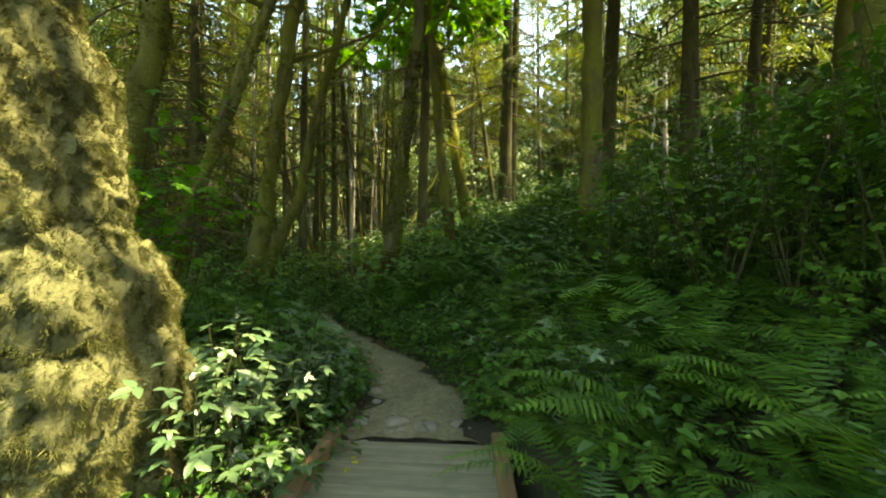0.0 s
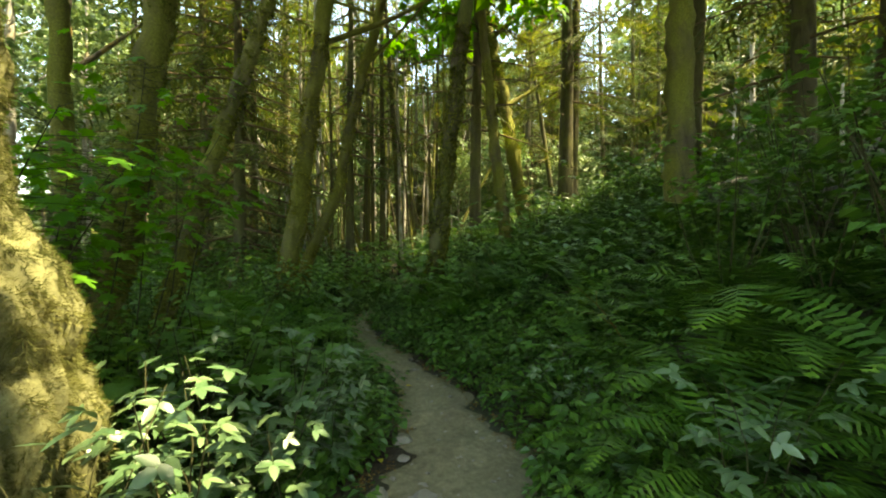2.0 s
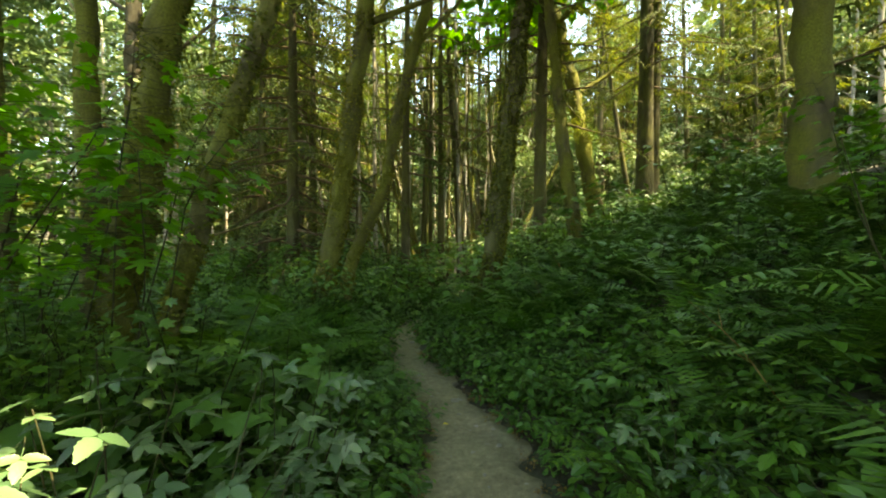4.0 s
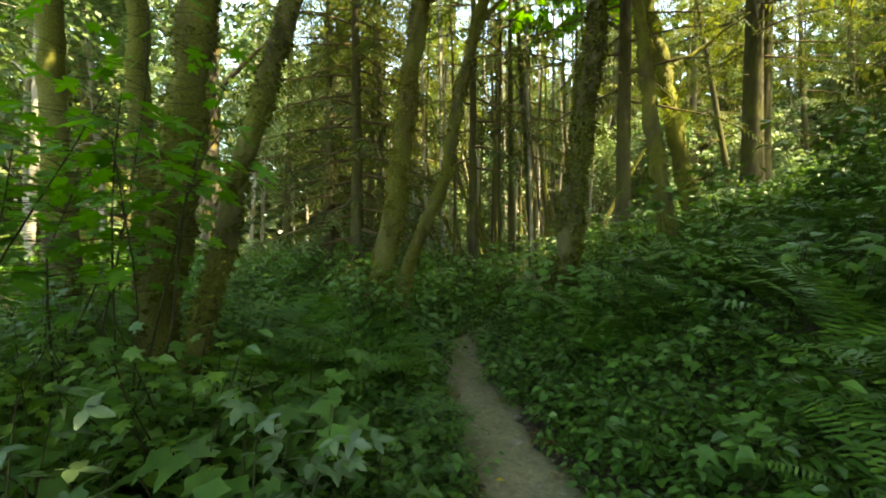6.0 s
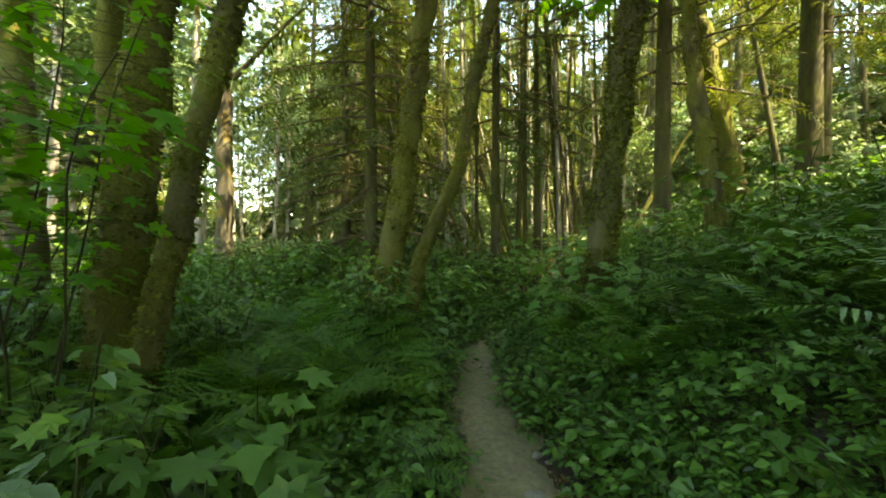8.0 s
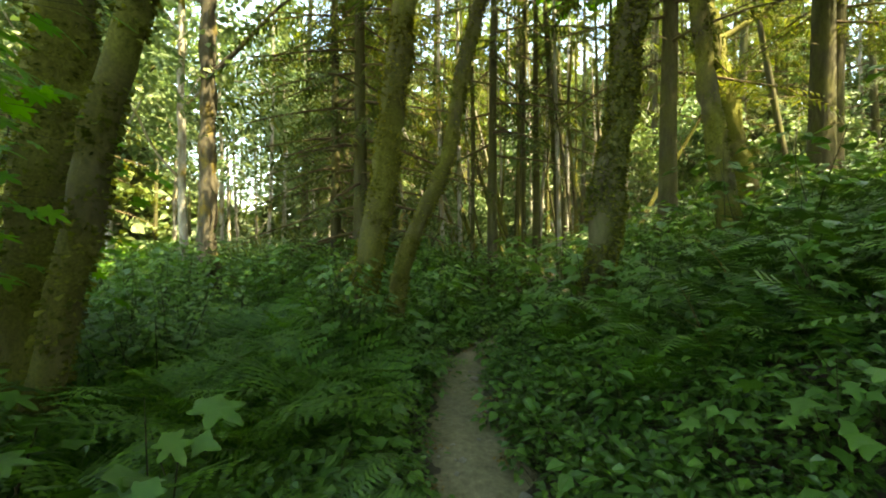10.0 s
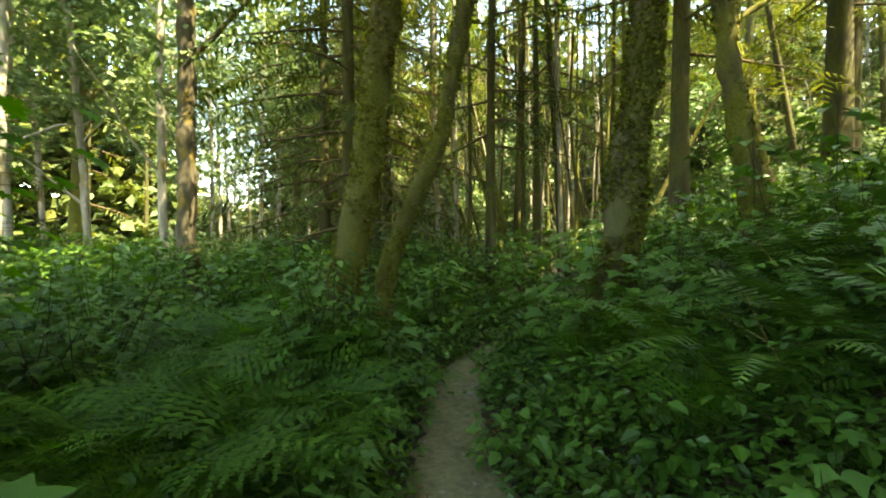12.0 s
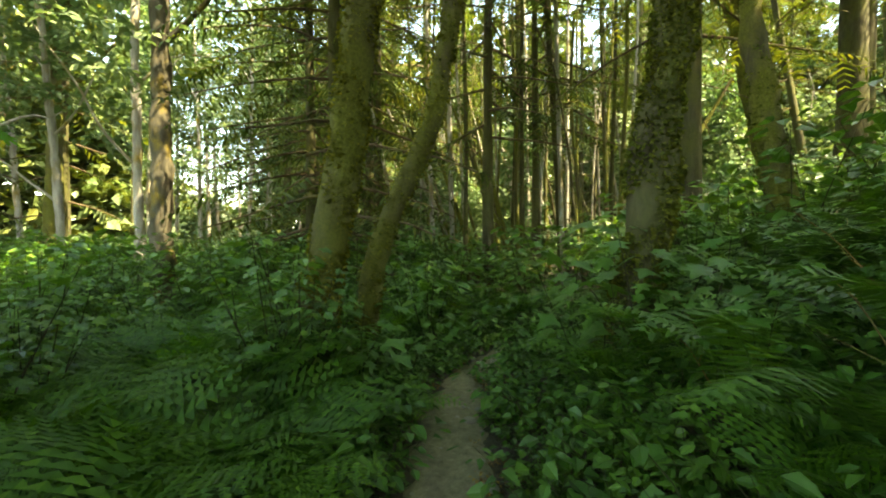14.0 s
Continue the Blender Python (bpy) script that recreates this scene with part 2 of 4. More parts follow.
def curve_points(start, end, n, wobble, seed, sag=0.0):
    rng = np.random.default_rng(seed)
    s, e = np.asarray(start, float), np.asarray(end, float)
    u = np.linspace(0, 1, n)[:, None]
    p = s + (e - s) * u
    for k in range(1, 4):
        p = p + np.sin(u * math.pi * k + rng.uniform(0, 6)) * rng.normal(0, wobble / k, 3) * u
    p[:, 2] -= sag * (u[:, 0] ** 2)
    return p


def part(name, me, parent, label="", at=None):
    ob = new(name, me)
    ob.parent = parent
    if at is not None:
        ob.matrix_basis = at
    if label:
        ob["label"] = label
    return ob


def m4(m):
    return Matrix([list(r) for r in m] + [[0, 0, 0, 1]])


# ---- the lie of the land ----
TRAIL_LINE = ((1.12, 4.9, 0.52), (1.31, 5.8, 0.50), (1.19, 7.0, 0.40), (0.90, 8.0, 0.34), (0.41, 9.4, 0.29), (0.19, 10.3, 0.25),
              (0.14, 11.1, 0.24), (0.32, 12.1, 0.23), (0.62, 12.8, 0.18), (1.05, 13.6, 0.18), (1.35, 15.0, 0.18), (1.2, 17.5, 0.18), (0.6, 21.0, 0.18), (0.4, 30.0, 0.18))
TX, TY, TW = (np.array([q[i] for q in TRAIL_LINE]) for i in range(3))


def trail_x(y):
    y = np.asarray(y, float)
    before = 1.12 - (4.9 - y) * 0.30
    return np.where(y < 4.9, before, np.interp(y, TY, TX))


def trail_w(y):
    return np.interp(y, TY, TW)


def wave(x, y):
    return 0.5 * np.sin(x * 0.9 + 1.3 * np.sin(y * 0.7)) + 0.3 * np.sin(y * 1.7 + x * 0.6 + 2) + 0.2 * np.sin(x * 2.9 - y * 2.3)


def height(x, y):
    x, y = np.asarray(x, float), np.asarray(y, float)
    s = x - trail_x(y)
    w = trail_w(y) + 0.12
    r = np.maximum(0, s - w)
    l = np.maximum(0, -s - w)
    up = 0.40 * r / (1 + 0.012 * r) * (1 - 0.25 * np.clip((y - 12) / 15, 0, 1))
    up = np.where(y > 22, up * np.clip(1 - (y - 22) / 60, 0.5, 1), up)
    down = -0.10 * np.minimum(l, 3) * np.clip((9 - y) / 5, 0.0, 1)
    off = np.clip((np.abs(s) - w) / 0.8, 0, 1)
    creek = -0.48 * np.exp(-((y - 2.0 + 0.15 * x) / 1.2) ** 2) * np.clip(1.2 - 0.12 * np.maximum(s, 0), 0.3, 1)
    along, side = (x - 1.12) * 0.292 + (y - 4.9) * 0.956, (x - 1.12) * 0.956 - (y - 4.9) * 0.292
    under = np.clip((0.0 - along) / 0.10, 0, 1) * np.clip((1.0 - np.abs(side)) / 0.15, 0, 1) * (along > -6)
    return up + down + off * 0.10 * wave(x, y) + creek * np.where(y < 4.85, 1, np.exp(-np.maximum(y - 4.85, 0) * 6)) - 0.30 * under


def ground_mesh():
    g = Geo()
    near_x = np.concatenate([np.linspace(-3000, -60, 14), np.linspace(-50, -14, 19), np.linspace(-13, 15, 170), np.linspace(16, 55, 20), np.linspace(70, 3000, 14)])
    near_y = np.concatenate([np.linspace(-3000, -50, 14), np.linspace(-40, -5, 18), np.linspace(-4, 26, 180), np.linspace(27, 70, 22), np.linspace(85, 3000, 14)])
    X, Y = np.meshgrid(near_x, near_y)
    Z = height(X, Y)
    far = np.hypot(X, Y - 8)
    Z = np.where(far > 70, Z * 0 + np.minimum(np.where(Z > 0, Z, 0), 14), Z)
    ny, nx = X.shape
    v = np.column_stack([X.ravel(), Y.ravel(), Z.ravel()])
    i = np.arange(ny - 1)[:, None] * nx + np.arange(nx - 1)[None]
    f = np.stack([i, i + 1, i + 1 + nx, i + nx], -1).reshape(-1, 4)
    g.add(v, f)
    return g.mesh("ground", [SOIL], True)


ground = tagged(new("ground", ground_mesh()), "dark forest soil under leaf litter and undergrowth", "ground", kind="structure")


def trail_mesh():
    ys = np.linspace(4.93, 22, 340)
    us = np.linspace(-1, 1, 15)
    cx, w = trail_x(ys), trail_w(ys)
    jag_l = 1 + 0.16 * np.sin(ys * 5.1) + 0.11 * np.sin(ys * 13.7 + 1) + 0.07 * np.sin(ys * 31)
    jag_r = 1 + 0.16 * np.sin(ys * 4.3 + 2) + 0.11 * np.sin(ys * 11.9) + 0.07 * np.sin(ys * 27 + 1)
    rows = []
    for j, y in enumerate(ys):
        ww = np.where(us < 0, w[j] * jag_l[j], w[j] * jag_r[j])
        x = cx[j] + us * ww
        yy = y - 0.305 * (x - cx[j]) * math.exp(-(y - 4.93) / 0.6) - 0.02
        z = np.maximum(height(x, yy), -0.035) + 0.022 - 0.030 * us ** 4 + 0.008 * np.sin(x * 17 + y * 9) + 0.006 * np.sin(x * 41 - y * 33)
        rows.append(np.column_stack([x, yy, z]))
    v = np.concatenate(rows)
    n = len(us)
    i = np.arange(len(ys) - 1)[:, None] * n + np.arange(n - 1)[None]
    f = np.stack([i, i + 1, i + 1 + n, i + n], -1).reshape(-1, 4)
    g = Geo()
    g.add(v, f)
    return g.mesh("path", [TRAIL], True)


path = tagged(new("path", trail_mesh()), "narrow trodden earth trail strewn with small stones", "path", kind="structure")


# ---- footbridge ----
def beam(sx, sy, sz, bevel, mat, name):
    bm = bmesh.new()
    bmesh.ops.create_cube(bm, size=1)
    bmesh.ops.scale(bm, vec=(sx, sy, sz), verts=bm.verts)
    bmesh.ops.bevel(bm, geom=bm.edges[:], offset=bevel, segments=2, affect="EDGES")
    me = bpy.data.meshes.new(name)
    bm.to_mesh(me)
    bm.free()
    me.materials.append(mat)
    return me


def footbridge():
    base = new("footbridge")
    base.matrix_basis = pose(1.12, 4.90, 0, 0, 0, -17)
    tagged(base, "short wooden footbridge with plank deck and brown timber curbs", "bridge")
    deck = beam(1.42, 0.285, 0.05, 0.006, PLANK, "plank")
    for i in range(17):
        part("plank", deck, base, at=pose(0.004 * math.sin(i * 3), -0.15 - i * 0.297, -0.03 + 0.002 * math.sin(i * 5), 0, 0, 0.15 * math.sin(i * 7)))
    rail = beam(0.10, 5.0, 0.10, 0.008, CURB, "curb")
    for x in (-0.655, 0.655):
        part("curb", rail, base, "brown square timber curb", pose(x, -2.49, 0.046))
    girder = beam(0.14, 5.0, 0.22, 0.01, CURB, "girder")
    for x in (-0.5, 0.5):
        part("girder", girder, base, "dark timber girder under the deck", pose(x, -2.5, -0.167))
    # far end of the bridge rests on a sill set into the bank
    part("sill", beam(1.5, 0.2, 0.24, 0.01, CURB, "sill"), base, "timber sill set into the bank", pose(0, -0.16, -0.40))
    return base


footbridge()


# ---- leaf and frond templates: local y is the way the leaf points ----
def fan(outline, centre=(0, 0.42, 0.0), cup=-0.16):
    o = np.array(outline, float)
    v = np.column_stack([o, cup * (o[:, 0] ** 2) + -0.22 * (o[:, 1] ** 2)])
    v = np.vstack([[centre[0], centre[1], centre[2] - 0.22 * centre[1] ** 2 - 0.02], v])
    n = len(o)
    f = np.array([(0, 1 + i, 1 + (i + 1) % n) for i in range(n)])
    return v, f


def lobed_leaf(lobes=5, deep=0.45, seed=0):
    rng = np.random.default_rng(seed)
    pts = [(0.03, 0.02)]
    a0, a1 = radians(-62), radians(242)
    for i in range(lobes):
        a = a0 + (a1 - a0) * (i + 0.5) / lobes
        reach = 0.62 if i == lobes // 2 else 0.56 - 0.05 * abs(i - lobes // 2)
        reach *= rng.uniform(0.93, 1.07)
        for da, k in ((-0.26, 0.72), (-0.12, 0.88), (0, 1.0), (0.12, 0.87), (0.26, 0.72)):
            pts.append((math.cos(a + da) * reach * k, 0.42 + math.sin(a + da) * reach * k))
        if i < lobes - 1:
            b = a0 + (a1 - a0) * (i + 1) / lobes
            pts.append((math.cos(b) * reach * deep, 0.42 + math.sin(b) * reach * deep))
    pts.append((-0.03, 0.02))
    return fan(pts)


def trefoil_leaf(seed=0):
    """Three pointed, toothed leaflets on one short stalk."""
    rng = np.random.default_rng(seed)
    ys = np.array((0.0, 0.10, 0.20, 0.24, 0.38, 0.42, 0.56, 0.60, 0.74, 0.78, 0.90, 1.0))
    ws = np.array((0.02, 0.20, 0.27, 0.25, 0.33, 0.29, 0.28, 0.23, 0.19, 0.14, 0.07, 0.0))
    n = len(ys)
    vs, fs = [], []
    for turned, size, start in ((0.0, 0.62, 0.36), (1.3, 0.54, 0.28), (-1.3, 0.54, 0.28)):
        base = len(vs)
        c, q = math.cos(turned), math.sin(turned)
        droop = rng.uniform(-0.25, 0.1)
        for side in (0, -1, 1):
            for y, w in zip(ys, ws):
                lx, ly = side * w * 0.8 * size * rng.uniform(0.92, 1.08), y * size
                vs.append((lx * c + ly * q, start - lx * q + ly * c, droop * ly * y + 0.22 * abs(lx)))
        for k, off in ((0, n), (1, 2 * n)):
            for i in range(n - 1):
                a, b, d, e = base + i, base + i + 1, base + off + i + 1, base + off + i
                fs += [(a, b, d), (a, d, e)] if k else [(a, d, b), (a, e, d)]
    rv, rf = ribbon(np.array([(0, 0, 0), (0, 0.18, 0.01), (0, 0.36, 0)]), 0.012)
    return np.vstack([np.array(vs), rv]), np.vstack([np.array(fs), rf + len(vs)])


def simple_leaf(width=0.33, cup=0.06):
    v = np.array([(0, 0, 0), (width, 0.38, cup), (width * 0.6, 0.75, cup * 0.4 - 0.06), (0, 1, -0.16), (-width * 0.6, 0.75, cup * 0.4 - 0.06), (-width, 0.38, cup)])
    return v, np.array([(0, 1, 2), (0, 2, 3), (0, 3, 4), (0, 4, 5)])


def star_leaf(seed=0):
    rng = np.random.default_rng(seed)
    pts = [(0, 0)]
    for a, r in ((-25, 0.5), (10, 0.3), (35, 0.6), (62, 0.33), (90, 0.66), (118, 0.33), (145, 0.6), (170, 0.3), (205, 0.5)):
        k = r * rng.uniform(0.9, 1.1)
        pts.append((math.cos(radians(a)) * k, 0.36 + math.sin(radians(a)) * k))
    return fan(pts, (0, 0.36, 0))


def diamond_leaf(width=0.36):
    v = np.array([(0, 0, 0), (width, 0.45, 0.05), (0, 1, -0.08), (-width, 0.45, 0.05)])
    return v, np.array([(0, 1, 2), (0, 2, 3)])


def spine(length, rise, droop, n):
    """Arching frond axis in the yz plane from the origin."""
    pts, p, a = [], np.zeros(2), rise
    for i in range(n):
        pts.append(p.copy())
        p = p + np.array((math.cos(a), math.sin(a))) * length / (n - 1)
        a -= droop / (n - 1)
    return np.array([(0, q[0], q[1]) for q in pts])


def sword_frond(length=0.8, rise=1.15, droop=1.5, pairs=24, seed=0):
    rng = np.random.default_rng(seed)
    ax = spine(length, rise, droop, pairs + 4)
    ax[:, 0] += np.linspace(0, 1, len(ax)) ** 2 * rng.normal(0, 0.06)
    vs, fs, n = [], [], 0
    for i in range(3, pairs + 3):
        u = i / (pairs + 3)
        reach = 0.105 * length / 0.8 * min(1, (1 - u) * 3.2 + 0.06) * (0.75 + 0.25 * min(1, u * 5))
        t = ax[i + 1] - ax[i]
        t = t / np.linalg.norm(t)
        for sgn in (-1, 1):
            d = np.array((sgn, 0, 0)) * 0.94 + t * 0.3 + np.array((0, 0, -0.18 + rng.normal(0, 0.1)))
            d /= np.linalg.norm(d)
            a = ax[i] + t * 0.004 * sgn
            w = length / pairs * 0.47
            vs += [a - t * w * 0.5, a + t * w * 0.75, a + d * reach * 0.6 + t * w * 0.42, a + d * reach * rng.uniform(0.9, 1.08), a + d * reach * 0.55 - t * w * 0.36]
            fs += [(n, n + 1, n + 2), (n, n + 2, n + 4), (n + 2, n + 3, n + 4)]
            n += 5
    v, f = np.array(vs), np.array(fs)
    rv, rf = ribbon(ax[::5], 0.0045)
    return np.vstack([v, rv]), np.vstack([f, rf + len(v)])


def ribbon(ax, w):
    """Thin three-sided stalk."""
    k = len(ax)
    ww = np.linspace(1, 0.25, k)[:, None] * w
    v = np.vstack([ax + np.array((1, 0, 0)) * ww, ax - np.array((1, 0, 0)) * ww, ax + np.array((0, 0.3, -1)) * ww])
    f = []
    for a, b in ((0, 1), (1, 2), (2, 0)):
        for i in range(k - 1):
            f += [(a * k + i, a * k + i + 1, b * k + i + 1), (a * k + i, b * k + i + 1, b * k + i)]
    return v, np.array(f)


def lady_frond(length=0.9, rise=1.1, droop=1.35, pairs=15, seed=0):
    """Broad lacy frond: side plumes that are toothed themselves."""
    rng = np.random.default_rng(seed)
    ax = spine(length, rise, droop, pairs + 5)
    vs, fs, n = [], [], 0
    for i in range(4, pairs + 4):
        u = (i - 4) / pairs
        reach = 0.26 * length * min(1.0, 0.55 + u * 1.8) * max(0.05, 1 - u) ** 0.75 * 1.25
        t = ax[i + 1] - ax[i]
        t = t / np.linalg.norm(t)
        for sgn in (-1, 1):
            d = np.array((sgn, 0, 0)) * 0.9 + t * 0.38 + np.array((0, 0, -0.16 + rng.normal(0, 0.12)))
            d /= np.linalg.norm(d)
            teeth = 7
            for k in range(teeth):
                a = ax[i] + d * reach * k / teeth
                b = ax[i] + d * reach * (k + 0.9) / teeth
                h = reach * 0.20 * (1 - k / teeth * 0.85) + 0.004
                sk = d * reach * 0.07
                for q in (-1, 1):
                    vs += [a, b, (a + b) / 2 + t * h * q + sk]
                    fs.append((n, n + 1, n + 2))
                    n += 3
    v, f = np.array(vs), np.array(fs)
    rv, rf = ribbon(ax[::4], 0.004)
    return np.vstack([v, rv]), np.vstack([f, rf + len(v)])


SWORD = [sword_frond(0.85, 1.25, 1.5, 26, 1), sword_frond(0.75, 1.0, 1.3, 24, 2), sword_frond(0.95, 1.35, 1.9, 28, 3), sword_frond(0.6, 0.75, 0.9, 20, 4)]
LADYF = [lady_frond(0.9, 1.15, 1.25, 15, 1), lady_frond(0.75, 0.9, 1.1, 14, 2), lady_frond(1.05, 1.3, 1.6, 16, 3)]
LOBED = [lobed_leaf(5, 0.5, 1), lobed_leaf(5, 0.42, 2), lobed_leaf(3, 0.5, 3)]
MAPLEF = [lobed_leaf(7, 0.5, 4), lobed_leaf(5, 0.36, 5)]
TREFOIL = [trefoil_leaf(1), trefoil_leaf(2), trefoil_leaf(3)]
SIMPLE = [simple_leaf(0.33), simple_leaf(0.4, 0.1), simple_leaf(0.27, 0.02)]
STAR = [star_leaf(1), star_leaf(2)]
DIAMOND = diamond_leaf()


def tri_mesh(name, template, mat, smooth=False):
    g = Geo()
    g.add(*template)
    return g.mesh(name, [mat], smooth)


# ---- whole plants as templates: list of (template, slot, poses) ----
def fern_plan(rng, fronds, sizes=(0.8, 1.15), kinds=4):
    plan = []
    a0 = rng.uniform(0, 6.28)
    for i in range(fronds):
        a = a0 + i * 2.399 + rng.normal(0, 0.2)
        at = (math.cos(a) * 0.03, math.sin(a) * 0.03, 0.01)
        plan.append((int(rng.integers(kinds)), turn(rng, at, rng.uniform(*sizes), 0.12, a, None, 0.12)))
    return plan


def shrub_plan(rng, stems, tall, spread, leaf_size, leaves, kinds, fan_out=1.0, from_u=0.3):
    """Stems as polylines, leaves as (kind, pose)."""
    lines, plan = [], []
    for s in range(stems):
        a = rng.uniform(0, 6.28)
        h = tall * rng.uniform(0.65, 1.1)
        end = np.array((math.cos(a) * spread * rng.uniform(0.3, 1), math.sin(a) * spread * rng.uniform(0.3, 1), h))
        p = curve_points((rng.normal(0, 0.04), rng.normal(0, 0.04), -0.03), end, 7, 0.05 * tall, int(rng.integers(1e6)))
        lines.append(p)
        for k in range(leaves):
            u = rng.uniform(from_u, 1.0) ** 0.75
            i = min(5, int(u * 6))
            q = p[i] + (p[i + 1] - p[i]) * (u * 6 - i)
            b = rng.uniform(0, 6.28)
            off = np.array((math.cos(b), math.sin(b), rng.uniform(-0.1, 0.35)))
            tip = q + off * np.array((1, 1, 1 / fan_out)) * leaf_size * rng.uniform(0.3, 1.3) * fan_out
            d = off + np.array((0, 0, -0.35))
            plan.append((int(rng.integers(kinds)), turn(rng, tip, leaf_size * rng.uniform(0.6, 1.2), 0, None, d, 0.35), s, q))
    return lines, plan


def plan_geo(templates, plan, lines=(), stalk=0.006, leaf_slot=0, stem_slot=1):
    out = []
    for k in range(len(templates)):
        poses = [e[1] for e in plan if e[0] == k]
        if poses:
            out.append((*place(templates[k], poses), leaf_slot))
    for i, p in enumerate(lines):
        v, f = tube(p[::3], np.linspace(stalk, stalk * 0.35, len(p[::3])), 3)
        out.append((v, np.vstack([f[:, (0, 1, 2)], f[:, (0, 2, 3)]]), stem_slot))
    return out


def scatter(g, variants, spots, rng, scale=(0.8, 1.2)):
    """Adds plants (lists of (v, f, slot)) at the spots to one mesh."""
    pick = rng.integers(len(variants), size=len(spots))
    for k, var in enumerate(variants):
        poses = []
        for (x, y, z) in spots[pick == k]:
            a, s = rng.uniform(0, 6.28), rng.uniform(*scale)
            c, n = math.cos(a) * s, math.sin(a) * s
            tx, ty = rng.normal(0, 0.08), rng.normal(0, 0.08)
            poses.append(((c, -n, tx * s, x), (n, c, ty * s, y), (0, 0, s, z)))
        if poses:
            for v, f, slot in var:
                g.add(*place((v, f), poses), slot)


def spots_in(rng, n, xr, yr, keep):
    x, y = rng.uniform(*xr, n), rng.uniform(*yr, n)
    ok = keep(x, y)
    x, y = x[ok], y[ok]
    return np.column_stack([x, y, height(x, y)])


def off_trail(x, y, margin):
    s = np.abs(x - trail_x(y))
    return s > trail_w(y) * np.where(y < 5.0, 1.45, 1.0) + margin


# ---- trees ----
SUN_HOLES = (((-0.70, 4.3, 2.4), 1.15, 0.0), ((-0.8, 6.6, 2.1), 0.12, 0.0), ((-0.62, 4.25, 1.1), 1.5, 0.08), ((-0.15, 4.62, 0.85), 0.7, 0.0), ((0.33, 12.15, 0.0), 0.22, 0.0), ((-0.75, 13.0, 4.9), 0.5, 0.1))


def in_gap(p):
    """True where the canopy is open towards the sun."""
    for c, r, grow in SUN_HOLES:
        d = Vector(p) - Vector(c)
        along = d.dot(TO_SUN)
        if along > 1.5 and (d - TO_SUN * along).length < r + 0.02 * along + grow:
            return True
    return False


def leaf_ball(n, size, leaf, seed, flat=0.5):
    rng = np.random.default_rng(seed)
    poses = []
    for i in range(n):
        d = rng.normal(0, 1, 3)
        d /= np.linalg.norm(d)
        p = d * size * rng.uniform(0.25, 1.0) * np.array((1, 1, flat))
        poses.append(turn(rng, p, leaf * rng.uniform(0.7, 1.3), 0, None, d * np.array((1, 1, 0.3)) + np.array((0, 0, -0.3)), 0.5))
    return place(DIAMOND, poses)


CLUMP_FINE = [leaf_ball(15, 0.42, 0.2, s, 0.4) for s in range(4)]
CLUMP_BIG = [leaf_ball(16, 0.6, 0.36, s + 10, 0.45) for s in range(4)]


def spray(seed, length=0.9, blades=11):
    """Flat drooping conifer branchlet with narrow side twigs."""
    rng = np.random.default_rng(seed)
    vs, fs, n = [], [], 0
    for i in range(blades):
        u = (i + 0.5) / blades
        for sgn in (-1, 1):
            a = np.array((0, u * length, -0.25 * u * u * length))
            reach = length * 0.42 * (1 - u) ** 0.7 * rng.uniform(0.6, 1.15) + 0.03
            tip = a + np.array((sgn * reach * 0.86, reach * 0.5, -reach * rng.uniform(0.15, 0.55)))
            w = length * 0.028
            vs += [a + (0, -w, 0), a + (0, w, 0), (a + tip) / 2 + (0, w * 1.1, 0.01), tip, (a + tip) / 2 + (0, -w * 1.1, 0.01)]
            fs += [(n, n + 1, n + 2), (n, n + 2, n + 4), (n + 2, n + 3, n + 4)]
            n += 5
    return np.array(vs), np.array(fs)


SPRAYS = [spray(s, 0.9, 6) for s in range(3)]


def trunk_points(base, lean, tall, wobble, seed, n=12):
    return curve_points(base, (base[0] + lean[0] * tall, base[1] + lean[1] * tall, base[2] + tall), n, wobble, seed)


def trunk_radii(n, r0, r1, flare=0.5, seed=0):
    u = np.linspace(0, 1, n)
    return (r0 + (r1 - r0) * u) * (1 + flare * np.exp(-u * min(n, 40) * 0.9))


def at_height(p, z):
    """Point of a trunk line at height z."""
    return np.array([np.interp(z, p[:, 2], p[:, i]) for i in range(3)])


def tree_empty(name, x, y, label, category="tree", group=""):
    ob = new(name)
    ob.matrix_basis = pose(x, y, float(height(x, y)))
    return tagged(ob, label, category, group)


def lumpy(v, scale, amount, seed=0):
    out = v.copy()
    for i, q in enumerate(v):
        k = noise.noise_vector(Vector((q[0] * scale + seed, q[1] * scale, q[2] * scale * 0.7)))
        out[i] += np.array(k) * amount
    return out


TUFT = (np.array([(0, 0, 0), (0.16, 0.35, 0.1), (0.05, 1.0, -0.12), (-0.16, 0.4, 0.05), (0.42, 0.75, 0.12), (-0.42, 0.8, 0.06)]),
        np.array([(0, 1, 2), (0, 2, 3), (1, 4, 2), (3, 2, 5)]))


STRAND = (np.array([(-0.05, 0, 0), (0.05, 0, 0), (0.0, 1.0, -0.25), (0.0, 0.1, -0.04), (0.06, 0.16, 0.04), (0.36, 0.8, 0.1), (0.0, 0.12, 0.05), (-0.07, 0.2, 0.0), (-0.40, 0.72, -0.08)]),
          np.array([(0, 1, 2), (3, 4, 5), (6, 7, 8)]))


